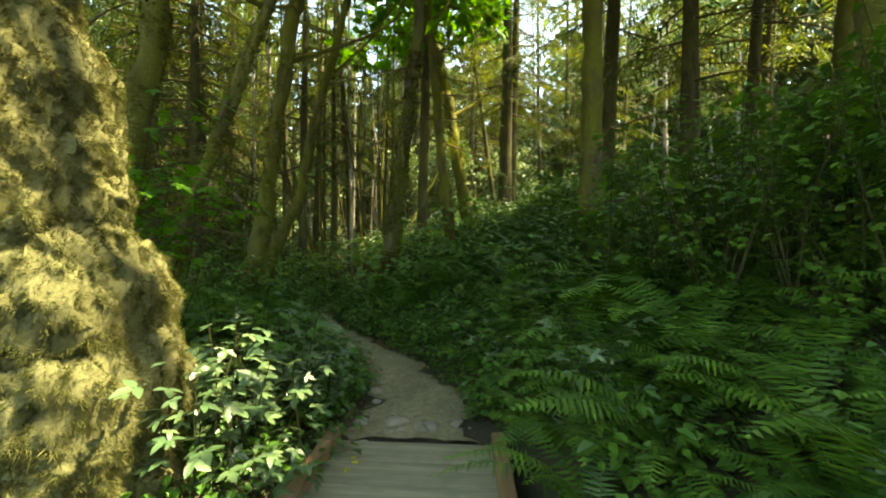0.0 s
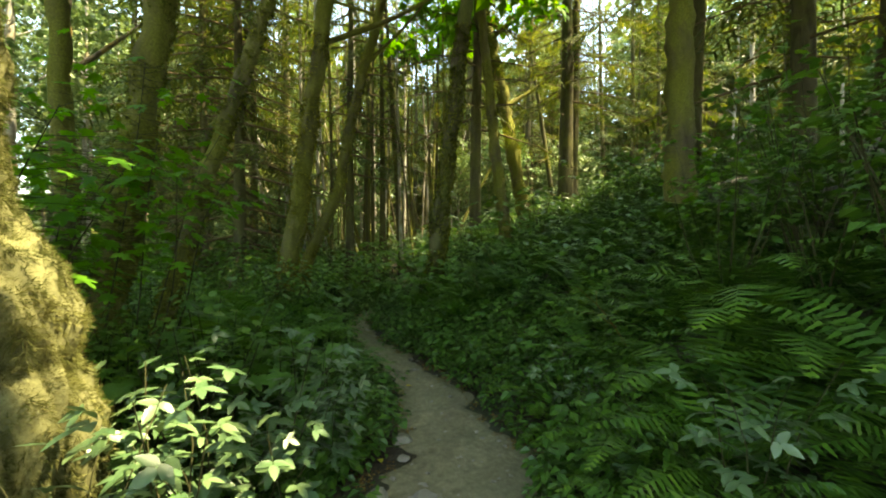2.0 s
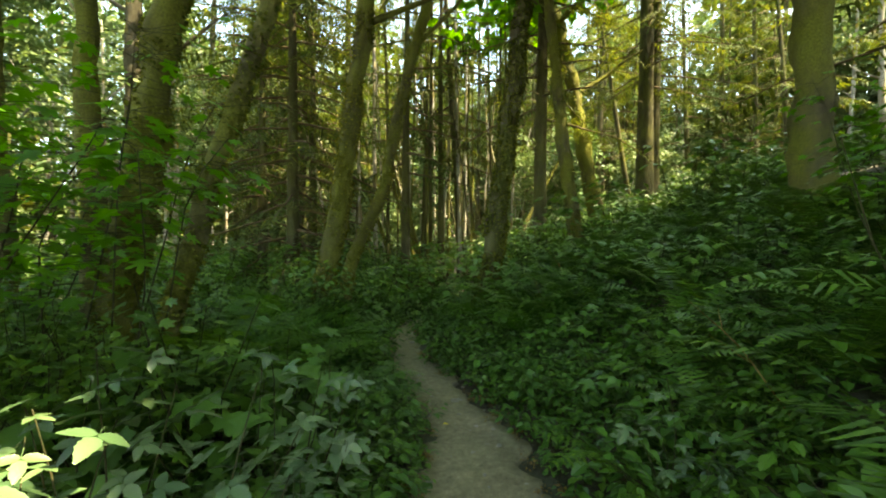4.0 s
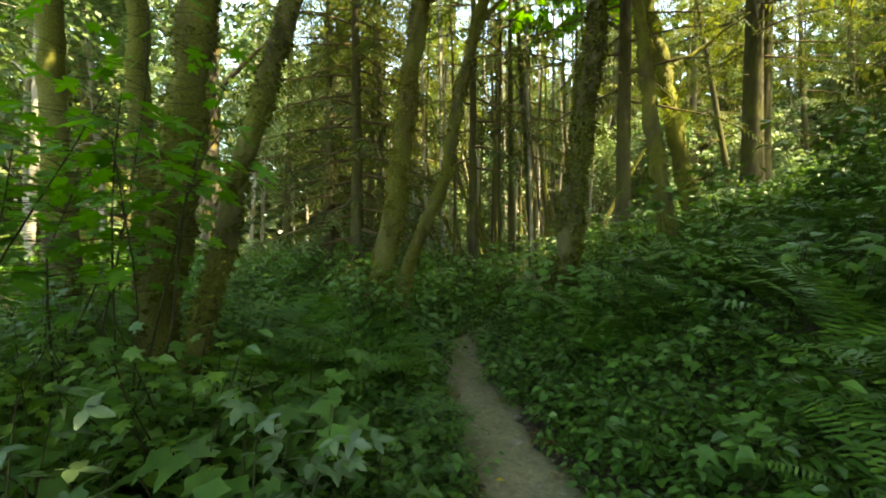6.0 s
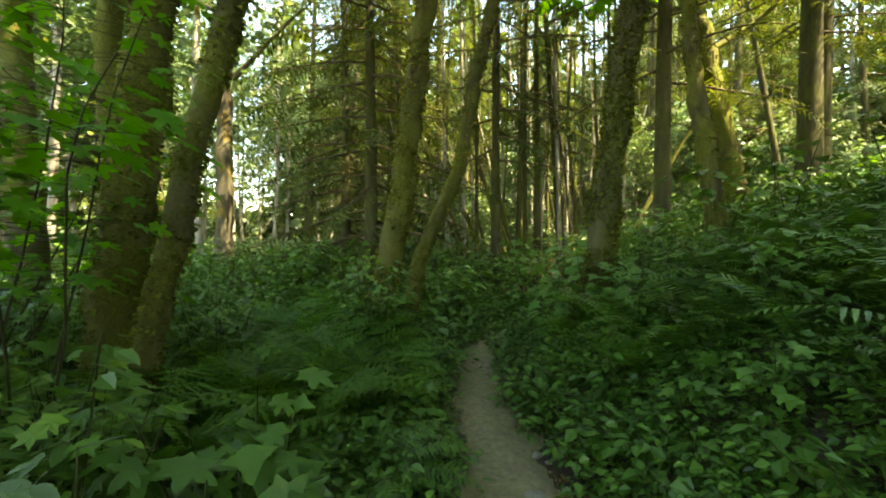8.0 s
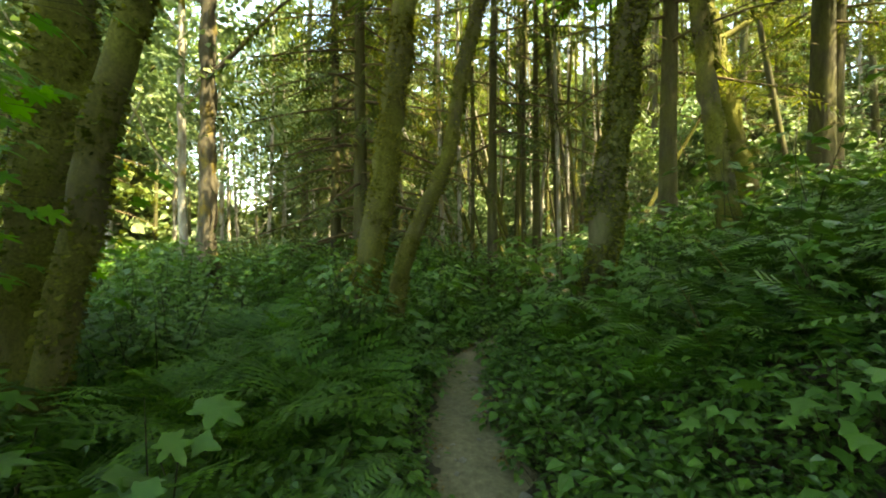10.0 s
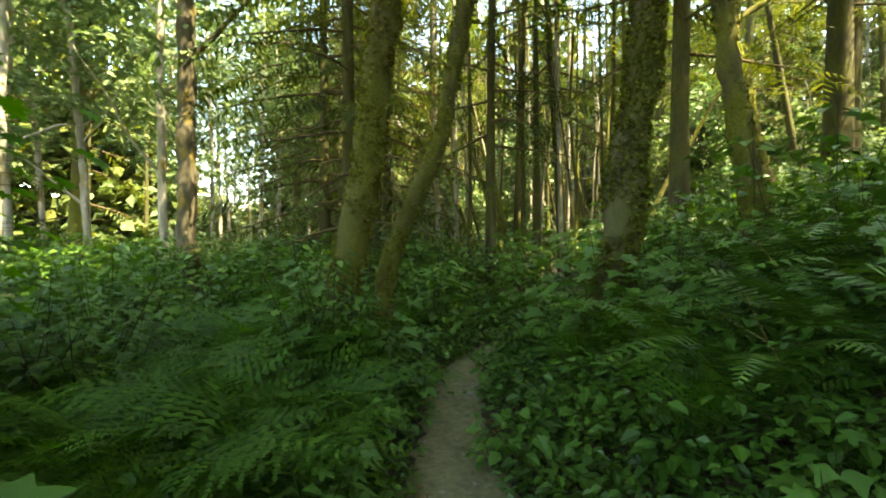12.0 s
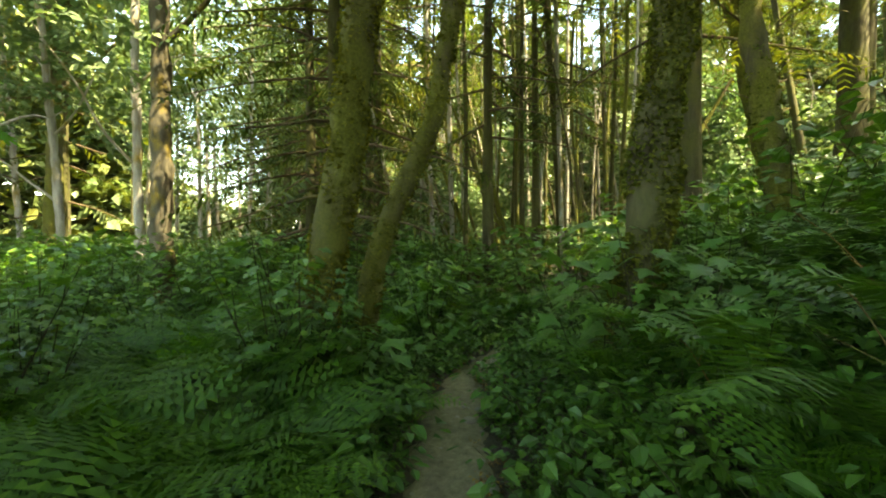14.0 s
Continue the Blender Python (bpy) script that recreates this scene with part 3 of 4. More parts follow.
def moss_coat(root, v, f, count, low, high, size, mat, label, seed, hang=0.6, bare=-0.28, facing=None, blade=TUFT):
    """Shaggy tufts over a trunk's faces between two heights."""
    rng = np.random.default_rng(seed)
    mid_z = v[f].mean(axis=1)[:, 2]
    pick = np.nonzero((mid_z > low) & (mid_z < high))[0]
    if facing is not None:
        out = np.cross(v[f[pick, 1]] - v[f[pick, 0]], v[f[pick, 3]] - v[f[pick, 0]])
        out /= np.linalg.norm(out, axis=1)[:, None] + 1e-9
        pick = pick[out @ np.asarray(facing) > -0.3]
    area = np.linalg.norm(np.cross(v[f[pick, 1]] - v[f[pick, 0]], v[f[pick, 3]] - v[f[pick, 0]]), axis=1)
    quad = f[rng.choice(pick, count, p=area / area.sum())]
    a, b = rng.uniform(0, 1, (2, count, 1))
    q = (v[quad[:, 0]] * (1 - a) + v[quad[:, 1]] * a) * (1 - b) + (v[quad[:, 3]] * (1 - a) + v[quad[:, 2]] * a) * b
    nrm = np.cross(v[quad[:, 1]] - v[quad[:, 0]], v[quad[:, 3]] - v[quad[:, 0]])
    nrm /= np.linalg.norm(nrm, axis=1)[:, None] + 1e-9
    poses = []
    for p, n in zip(q, nrm):
        if noise.noise(Vector(p) * 2.2 + Vector((seed, 0, 0))) < bare:
            continue
        d = n * rng.uniform(0.3, 1.0) + np.array((rng.normal(0, 0.45), rng.normal(0, 0.45), rng.uniform(-1.0, 0.3) * hang))
        clump = 1.0 + 0.7 * noise.noise(Vector(p) * 15.0)
        poses.append(turn(rng, p - n * 0.005, clump * rng.uniform(*size), 0, None, d, 0.8))
    g = Geo()
    g.add(*place(blade, poses))
    part("moss", g.mesh("moss", [mat]), root, label)["kind"] = "stuff"


def add_limb(root, mat, start, end, r0, r1, seed, name="limb", wob=0.15, sag=0.0, sides=7):
    g = Geo()
    p = curve_points(start, end, 8, wob, seed, sag)
    g.add(*tube(p, np.linspace(r0, r1, 8), sides, 0.08, seed))
    part(name, g.mesh(name, [mat], True), root)
    return p


def broad_tree(name, x, y, label, r0=0.2, tall=16.0, lean=(0, 0), crown_r=4.0, crown_z=(6, 15), clumps=170, leaf_mat=None, bark=None, seed=0, limbs=5,
               fine=False, wobble=0.25, group="", kinks=(), shaggy=0):
    """Mossy broadleaf tree: trunk, limbs, leafy crown."""
    rng = np.random.default_rng(seed)
    root = tree_empty(name, x, y, label, group=group)
    bx, by, bz = x, y, float(height(x, y))
    n = 84
    p = trunk_points((0, 0, -0.25), lean, tall, wobble, seed, n)
    for z, dx, dy in kinks:
        k = np.exp(-((p[:, 2] - z) / 0.8) ** 2)
        p[:, 0] += dx * k
        p[:, 1] += dy * k
    g = Geo()
    v, f = tube(p, trunk_radii(n, r0, r0 * 0.35, 0.45), 16, 0.05, seed)
    v = lumpy(lumpy(v, 2.3, r0 * 0.35, seed * 7.1), 6.0, r0 * 0.26, seed)
    g.add(v, f)
    part("trunk", g.mesh("trunk", [bark or BARK_MOSS], True), root)
    if shaggy:
        moss_coat(root, v, f, shaggy, 0.0, 5.5, (0.018, 0.052), MOSS_GREEN, "shaggy green moss", seed)
    tips = []
    for i in range(limbs):
        z = crown_z[0] * 0.75 + (crown_z[1] - crown_z[0]) * i / max(1, limbs) * 0.9
        s = at_height(p, z)
        a = i * 2.4 + rng.uniform(0, 1)
        e = s + np.array((math.cos(a) * crown_r * 0.75, math.sin(a) * crown_r * 0.75, rng.uniform(1.0, 3.0)))
        tips.append(add_limb(root, bark or BARK_MOSS, s, e, r0 * 0.35, r0 * 0.1, seed + i, wob=0.3))
    poses = [[] for _ in range(4)]
    c = at_height(p, (crown_z[0] + crown_z[1]) / 2)
    hz = (crown_z[1] - crown_z[0]) / 2
    lobes = [c + np.array((math.cos(a) * crown_r * 0.6, math.sin(a) * crown_r * 0.6, rng.uniform(-0.7, 0.7) * hz)) for a in rng.uniform(0, 6.28, 7)] + [c + (0, 0, hz * 0.5)]
    for i in range(clumps):
        b = lobes[rng.integers(len(lobes))]
        d = rng.normal(0, 1, 3)
        d /= np.linalg.norm(d)
        q = b + d * np.array((crown_r * 0.55, crown_r * 0.55, hz * 0.42)) * rng.uniform(0.5, 1.0)
        if q[2] < crown_z[0] * 0.8 or in_gap((q[0] + bx, q[1] + by, q[2] + bz)):
            continue
        s = rng.uniform(0.75, 1.4)
        poses[int(rng.integers(4))].append(turn(rng, q, s, 0.2, None, None, 0.3))
    g = Geo()
    for k in range(4):
        if poses[k]:
            g.add(*place((CLUMP_FINE if fine else CLUMP_BIG)[k], poses[k]))
    part("crown", g.mesh("crown", [leaf_mat or MAPLE]), root)
    return root, p


def conifer(name, x, y, label, r0=0.2, tall=22.0, lean=(0, 0), low=2.0, reach=2.6, branches=60, seed=0, bark=None, dead=12, needle=None, group="", big=1.0, dense=3.0):
    rng = np.random.default_rng(seed)
    root = tree_empty(name, x, y, label, group=group)
    n = 14
    p = trunk_points((0, 0, -0.3), lean, tall, 0.12, seed, n)
    g = Geo()
    v, f = tube(p, trunk_radii(n, r0, r0 * 0.15, 0.35), 11, 0.05, seed)
    g.add(lumpy(v, 3.0, r0 * 0.15, seed * 3.3), f)
    part("trunk", g.mesh("trunk", [bark or BARK_DARK], True), root)
    gb, gd = Geo(), Geo()
    poses = [[] for _ in SPRAYS]
    for i in range(branches):
        u = i / branches
        z = low + (tall - low) * u ** 0.9
        s = at_height(p, min(z, tall - 0.4))
        a = i * 2.399 + rng.normal(0, 0.3)
        L = reach * (1 - u) ** 0.7 * rng.uniform(0.65, 1.15) + 0.3
        e = s + np.array((math.cos(a) * L, math.sin(a) * L, -0.18 * L + rng.normal(0, 0.1)))
        line = curve_points(s, e, 5, 0.06, int(rng.integers(1e6)), 0.12 * L)
        gb.add(*tube(line, np.linspace(0.022, 0.006, 5) * (1 + (1 - u)), 4))
        count = max(3, int(L * dense / big))
        for k in range(count):
            w = (k + 1.0) / count
            j = min(3, int(w * 4))
            q = line[j] + (line[j + 1] - line[j]) * min(1, w * 4 - j)
            side = rng.choice((-1, 1)) * rng.uniform(0.3, 1.0)
            d = np.array((math.cos(a + side), math.sin(a + side), rng.uniform(-0.75, -0.15)))
            poses[int(rng.integers(len(SPRAYS)))].append(turn(rng, q, big * rng.uniform(0.55, 1.0), 0, None, d, 0.3))
    for i in range(dead):
        z = rng.uniform(0.8, max(low + 3.5, 4.0))
        s = at_height(p, z)
        a = rng.uniform(0, 6.28)
        L = rng.uniform(0.5, 1.6)
        e = s + np.array((math.cos(a) * L, math.sin(a) * L, rng.uniform(-0.5, 0.15)))
        gd.add(*tube(curve_points(s, e, 5, 0.08, int(rng.integers(1e6)), 0.15), np.linspace(0.018, 0.005, 5), 4))
    part("branchwork", gb.mesh("branchwork", [TWIG], True), root)["kind"] = "stuff"
    if dead:
        part("dead_branchwork", gd.mesh("dead_branchwork", [TWIG], True), root, "bare dead lower branches")["kind"] = "stuff"
    g = Geo()
    for k in range(len(SPRAYS)):
        if poses[k]:
            g.add(*place(SPRAYS[k], poses[k]))
    part("crown", g.mesh("crown", [needle or NEEDLE]), root)
    return root


# ---- the trees along the trail ----
def old_mossy_tree():
    """Thick trunk beside the bridge, wrapped in hanging moss."""
    x, y = -1.10, 4.55
    root = tree_empty("mossy_maple_tree", x, y, "massive leaning maple trunk thickly wrapped in sunlit golden moss")
    zs = np.concatenate([np.linspace(-0.2, 3.6, 96), np.linspace(3.8, 7.5, 14)])
    n, sides = len(zs), 108
    # burrs and swellings down the side, a lean towards the top
    edge = 0.335 + 0.275 / (1 + np.exp((zs - 1.06) / 0.035)) + 0.245 * np.exp(-((zs - 1.38) / 0.24) ** 2) + 0.055 * np.exp(-((zs - 0.90) / 0.10) ** 2)
    edge += 0.07 * np.exp(-((zs + 0.1) / 0.25) ** 2) - 0.10 * np.clip(zs - 1.9, 0, 0.8) - 0.40 * np.clip(zs - 2.65, 0, 2.0)
    rad = 0.47 + 0.55 * np.maximum(edge - 0.335, 0)
    line = np.column_stack([edge - rad, 0.02 * np.sin(zs), zs])
    v, f = tube(line, rad, sides)
    v = lumpy(lumpy(lumpy(lumpy(v, 2.4, 0.03, 3), 5.5, 0.06, 9), 11.0, 0.06, 2), 22, 0.038, 5)
    g = Geo()
    g.add(v, f)
    part("trunk", g.mesh("trunk", [MOSS_BED], True), root)
    rng = np.random.default_rng(5)
    moss_coat(root, v, f, 130000, -0.1, 3.9, (0.018, 0.052), MOSS, "golden green hanging moss tufts", 5, 0.9, -2.0, (0.6, -0.8, 0.0), STRAND)
    g = Geo()
    poses = [[] for _ in range(4)]
    for i in range(105):
        d = rng.normal(0, 1, 3)
        d /= np.linalg.norm(d)
        p = np.array((-1.2, 0, 9.5)) + d * np.array((4.2, 4.2, 3.0)) * rng.uniform(0.4, 1)
        if not in_gap((p[0] + x, p[1] + y, p[2])):
            poses[i % 4].append(turn(rng, p, rng.uniform(0.8, 1.4), 0.2, None, None, 0.3))
    for j in range(4):
        g.add(*place(CLUMP_BIG[j], poses[j]))
    part("crown", g.mesh("crown", [MAPLE]), root)
    for i, a in enumerate((0.4, 2.5, 4.6)):
        add_limb(root, BARK_MOSS, line[-2], line[-2] + np.array((math.cos(a) * 3, math.sin(a) * 3, 2.6)), 0.16, 0.04, 60 + i)


old_mossy_tree()
MOSSY = "tall maple trunk covered in green moss rising from undergrowth"
broad_tree("mossy_maple_tree", -1.24, 10.72, MOSSY, 0.178, 17, (0.12, 0.03), 4.2, (7, 15), 70, seed=11, wobble=0.10, shaggy=8000, kinks=((0.6, -0.06, 0),))
broad_tree("mossy_maple_tree", -1.09, 11.3, "slender leaning maple trunk sleeved in bright green moss", 0.125, 15, (0.235, 0.10), 3.2, (7, 13), 50, seed=12, wobble=0.06, shaggy=3500,
           kinks=((1.0, -0.14, 0), (2.6, 0.10, 0)))
broad_tree("mossy_maple_tree", 1.46, 10.9, "stout maple trunk with ragged moss leaning over ferns", 0.17, 16, (0.13, 0.05), 4.0, (9.5, 15), 70, bark=BARK_RAG, seed=13, wobble=0.08, shaggy=16000)
broad_tree("maple_tree", -2.6, 8.0, "thick dark mossy maple trunk among ferns", 0.195, 16, (0.145, 0.02), 4.0, (6.5, 14), 75, seed=14, wobble=0.1, shaggy=6000)
broad_tree("maple_tree", -2.12, 7.72, "leaning bare maple trunk with curved mossy foot", 0.10, 14, (0.335, 0.02), 3.2, (6.5, 12), 50, seed=15, wobble=0.05, shaggy=4000, kinks=((0.2, 0.06, 0), (1.1, 0.05, 0)))
broad_tree("maple_tree", -3.35, 8.75, "tall maple trunk with patches of golden moss", 0.13, 18, (-0.02, 0.0), 3.6, (8, 16), 70, seed=16, wobble=0.08)
broad_tree("maple_tree", -4.15, 8.45, "slim mossy maple trunk in the shade", 0.16, 17, (-0.05, 0.0), 3.6, (8, 15), 70, seed=17, wobble=0.1)
broad_tree("alder_tree", -7.84, 14.93, "tall alder trunk spotted with orange moss", 0.23, 20, (-0.015, 0.02), 3.4, (8, 19), 190, ALDER, BARK_SPOT, 18, fine=True, wobble=0.1)
# forked tree in the sunlit glade
root, fp = broad_tree("forked_maple_tree", -17.3, 18.6, "forked maple with golden moss standing in sunlight", 0.30, 16, (0.06, 0), 4.5, (9, 16), 200, ALDER, seed=19, limbs=3)
s = at_height(fp, 7.0)
add_limb(root, BARK_MOSS, s, s + np.array((-2.2, 1.0, 5.5)), 0.16, 0.06, 191, "fork")

CON = "dark conifer with drooping boughs and bare lower branches"
conifer("conifer_tree", -0.74, 17.95, "thin straight conifer trunk with drooping boughs", 0.14, 22, (0.003, 0), 4.0, 2.9, 80, 31, dense=4.5)
conifer("conifer_tree", 1.2, 21.1, "leaning thin conifer with bare lower trunk", 0.15, 22, (-0.06, 0), 4.8, 2.8, 80, 32, dense=4.5)
conifer("conifer_tree", 3.5, 16.6, "dark straight conifer trunk with dead side branches", 0.20, 24, (0.01, 0), 4.6, 3.0, 85, 33, dead=26, dense=4.5)
conifer("conifer_tree", 8.3, 20.6, "stout paired conifer trunk on the bank", 0.32, 26, (0.02, 0), 5.5, 3.4, 80, 34, dense=4.0)
conifer("conifer_tree", 8.9, 21.3, "stout paired conifer trunk on the bank", 0.26, 26, (0.02, 0), 6.0, 3.4, 80, 35, dense=4.0)
conifer("conifer_tree", 10.0, 25.6, "thin leaning conifer on the slope", 0.14, 20, (-0.16, 0.0), 8.0, 2.2, 36, 36)
conifer("conifer_tree", 0.34, 20.3, "thin conifer trunk catching sun on one edge", 0.13, 21, (0.0, 0), 6.5, 2.2, 40, 37)
conifer("conifer_tree", -3.5, 15.2, CON, 0.17, 18, (0, 0), 0.8, 3.0, 105, 38, dead=14, big=1.15, dense=4.2)
conifer("conifer_tree", -5.1, 16.8, CON, 0.16, 17, (0, 0), 0.6, 3.0, 100, 39, dead=8, big=1.15, dense=4.2)
conifer("conifer_tree", -4.6, 19.8, CON, 0.16, 20, (0, 0), 2.0, 2.6, 90, 40, dead=24, big=1.2, dense=4.5)
broad_tree("leaning_maple_tree", 6.2, 19.0, "leaning forked maple hung with moss on the bank", 0.30, 15, (-0.20, 0.0), 4.0, (7, 14), 110, seed=20, wobble=0.15, shaggy=4000)
root, fp = broad_tree("leaning_maple_tree", 3.9, 13.6, "twisted mossy maple hung with ragged moss", 0.17, 14, (-0.10, 0.05), 3.0, (9.5, 13.5), 90, seed=21, wobble=0.2, shaggy=3000)

# leaning dead poles and a pale fallen log among the far trunks
for i, (a, b, r) in enumerate((((-2.15, 22.0, 0.45), (-5.6, 22.8, 6.5), 0.13), ((-1.2, 19.5, 0.2), (-3.4, 20.2, 6.2), 0.09), ((2.6, 17.4, 0.9), (4.6, 17.7, 5.0), 0.07), ((-0.3, 20.6, 0.3), (-1.6, 21.2, 5.5), 0.10))):
    g = Geo()
    g.add(*tube(curve_points(a, b, 9, 0.1, 70 + i), np.linspace(r, r * 0.5, 9), 9, 0.06, i))
    ob = tagged(new("leaning_log", g.mesh("leaning_log", [BARK_PALE if i == 0 else BARK_MOSS], True)), "leaning dead trunk propped among standing trees", "log", "leaning dead trunks")

# thin standing snags and mossy poles leaning among them
prng = np.random.default_rng(55)
for i in range(64):
    az, d = radians(prng.uniform(-18, 11)), prng.uniform(10.5, 24)
    x, y = 0.4 + math.sin(az) * d, 7.5 + math.cos(az) * d
    z = float(height(x, y))
    leaning = i % 2
    tall = prng.uniform(5, 8) if leaning else prng.uniform(11, 15)
    tilt = prng.uniform(-0.5, 0.1) if leaning else prng.normal(0, 0.02)
    r = prng.uniform(0.045, 0.085)
    g = Geo()
    g.add(*tube(curve_points((x, y, z - 0.2), (x + tilt * tall, y + prng.normal(0, 0.3), z + tall), 12, 0.12, 400 + i), np.linspace(r, r * 0.5, 12), 8, 0.06, i))
    bark = (BARK_DARK, BARK_MOSS, BARK_PALE)[i % 3]
    snag = tagged(new("leaning_snag" if leaning else "thin_snag"), "thin mossy dead tree leaning among trunks" if leaning else "thin bare standing tree with short dead twigs",
                  "tree", "thin bare trees")
    part("trunk", g.mesh("trunk", [bark], True), snag)
    for k in range(5):
        h = prng.uniform(0.25, 0.9)
        s = np.array((x + tilt * tall * h, y, z + tall * h))
        a = prng.uniform(0, 6.28)
        g = Geo()
        g.add(*tube(curve_points(s, s + np.array((math.cos(a), math.sin(a), -0.25)) * prng.uniform(0.4, 1.1), 4, 0.05, k), np.linspace(0.014, 0.004, 4), 4))
        part("dead_branch", g.mesh("dead_branch", [bark], True), snag)

# ---- the wood behind: shared kinds, copied ----
rng = np.random.default_rng(77)
kinds = [conifer("conifer_tree", -30 - 6 * i, 48 + 3 * i, CON, 0.17 + 0.02 * i, 23 + 2 * i, (0.012 * (i - 1), 0.01), (3.0, 4.5, 2.0, 5.5)[i], 2.9, 58, 80 + i, dead=12, big=1.4, dense=4.0, group="conifers of the wood") for i in range(4)]
leafy = [broad_tree("alder_tree", -34 - 7 * i, 40 + 2 * i, "slim alder with pale bark and sunlit leaves", 0.13, 16 + 2 * i, (0.02 * (i - 1), 0.01), 2.9, (3.5 + i, 15 + 2 * i), 230, ALDER, BARK_PALE, 90 + i,
                    fine=True, group="sunlit alders")[0] for i in range(3)]
taken = [(-0.74, 17.95), (1.2, 21.1), (3.5, 16.6), (8.3, 20.6), (-3.5, 15.2), (-5.1, 16.8), (-7.84, 14.93), (-17.3, 18.6), (6.2, 19.0)]


def polar(az, d):
    return 0.4 + math.sin(radians(az)) * d, 7.5 + math.cos(radians(az)) * d


def free(x, y, gap):
    return all(math.hypot(x - a, y - b) > gap for a, b in taken) and abs(x - float(trail_x(y))) > 0.9 and not shades_clearing(x, y)


def shades_clearing(x, y):
    """True where a tall tree would darken the sunlit clearing ahead."""
    for h in (2.0, 8.0, 14.0, 20.0):
        gx, gy = x - TO_SUN.x / TO_SUN.z * h, y - TO_SUN.y / TO_SUN.z * h
        if -5 < gx < 6 and 17 < gy < 31:
            return True
    return False


def plant(pool, n, az, dist, gap):
    made = 0
    for _ in range(n * 12):
        x, y = polar(rng.uniform(*az), rng.uniform(*dist))
        if free(x, y, gap):
            taken.append((x, y))
            ob = pool[int(rng.integers(len(pool)))]
            t = copy_thing(ob, pose(x, y, float(height(x, y)), rng.normal(0, 1.2), rng.normal(0, 1.2), rng.uniform(0, 360)))
            made += 1
            if made >= n:
                return


plant(kinds, 12, (-24, 8), (17, 36), 1.6)
plant(kinds, 8, (-36, -24), (13, 30), 1.9)
plant(kinds, 36, (-4, 44), (22, 46), 1.9)
plant(kinds, 7, (42, 72), (9, 22), 2.2)
plant(kinds, 10, (-80, -50), (20, 40), 2.2)
plant(leafy, 7, (-50, -37), (25, 42), 1.8)
plant(leafy, 12, (-80, -49), (13, 34), 2.4)
plant(leafy, 14, (-38, 12), (24, 46), 2.2)
plant(leafy, 6, (0, 60), (22, 46), 2.2)

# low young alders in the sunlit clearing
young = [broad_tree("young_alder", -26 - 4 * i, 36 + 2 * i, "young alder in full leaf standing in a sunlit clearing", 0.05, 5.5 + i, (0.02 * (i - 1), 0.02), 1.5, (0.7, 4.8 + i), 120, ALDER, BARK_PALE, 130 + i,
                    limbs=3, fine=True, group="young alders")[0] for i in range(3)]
for i in range(26):
    x, y = polar(rng.uniform(-30, 30), rng.uniform(15.5, 30))
    if y > 21.5 and abs(x - float(trail_x(y))) > 0.7:
        copy_thing(young[i % 3], pose(x, y, float(height(x, y)), 0, 0, rng.uniform(0, 360)))

# maples added on bank and behind the walker, mostly unseen, to shade the trail
SHADE_TREES = ((5.2, 1.2), (8.6, 6.4), (12.5, 2.0), (10.5, -2.5), (6.5, -5.0), (2.5, -3.5), (12.8, 9.5), (16.0, 5.5), (5.8, 9.6), (13.5, -4.5), (8.6, 2.6), (7.2, 4.4), (11.0, 4.6), (10.8, 7.7), (14.6, 8.0), (13.4, 5.6), (15.6, 3.0))
for i, (x, y) in enumerate(SHADE_TREES):
    broad_tree("maple_tree", x, y, "tall maple added on the bank to shade the trail", 0.2 + 0.02 * (i % 3), 16 + i % 3, (0, 0), 4.6, (7, 16), 310, seed=101 + i, group="shading maples")


def far_forest():
    """Closed ring of distant wood."""
    g = Geo()
    r = np.random.default_rng(9)
    poses = [[] for _ in range(4)]
    for i in range(9000):
        a = r.uniform(-1.55, 1.3) if i % 8 else r.uniform(0, 2 * math.pi)
        d = r.uniform(44, 70)
        az = math.degrees(math.atan2(math.sin(a), math.cos(a)))
        glade = -49 < az < -38
        top = (7 if glade else 22 if 2 < az < 4 or 26 < az < 32 else 33) * (0.75 + 0.25 * math.sin(az * 0.9) * math.sin(az * 0.37))
        x, y = polar(az, d)
        z = min(float(height(x, y)), 14) + r.uniform(0, 1) ** 1.25 * top
        poses[i % 4].append(turn(r, (x, y, z), r.uniform(2.0, 4.2), 0.2, None, None, 0.4))
    for k in range(4):
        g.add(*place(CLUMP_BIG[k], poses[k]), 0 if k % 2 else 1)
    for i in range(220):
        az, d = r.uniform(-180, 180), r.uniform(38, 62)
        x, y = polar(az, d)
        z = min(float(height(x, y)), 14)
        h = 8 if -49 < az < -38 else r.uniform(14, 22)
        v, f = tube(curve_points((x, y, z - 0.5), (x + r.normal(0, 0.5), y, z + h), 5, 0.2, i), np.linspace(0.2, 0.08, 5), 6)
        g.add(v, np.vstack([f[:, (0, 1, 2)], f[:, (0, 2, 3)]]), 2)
    # half of the leaf clumps take ALDER's painted sunlit tone
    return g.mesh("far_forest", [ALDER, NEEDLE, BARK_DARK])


tagged(new("far_forest", far_forest()), "distant mixed wood of sunlit leaves and dark trunks", "forest", kind="stuff")

# ---- undergrowth ----
rng = np.random.default_rng(21)
LOOK = {}
LOOK["sword"] = [plan_geo(SWORD, fern_plan(rng, 13)) for _ in range(4)]
LOOK["lady"] = [plan_geo(LADYF, fern_plan(rng, 7, (0.75, 1.1), 3)) for _ in range(3)]


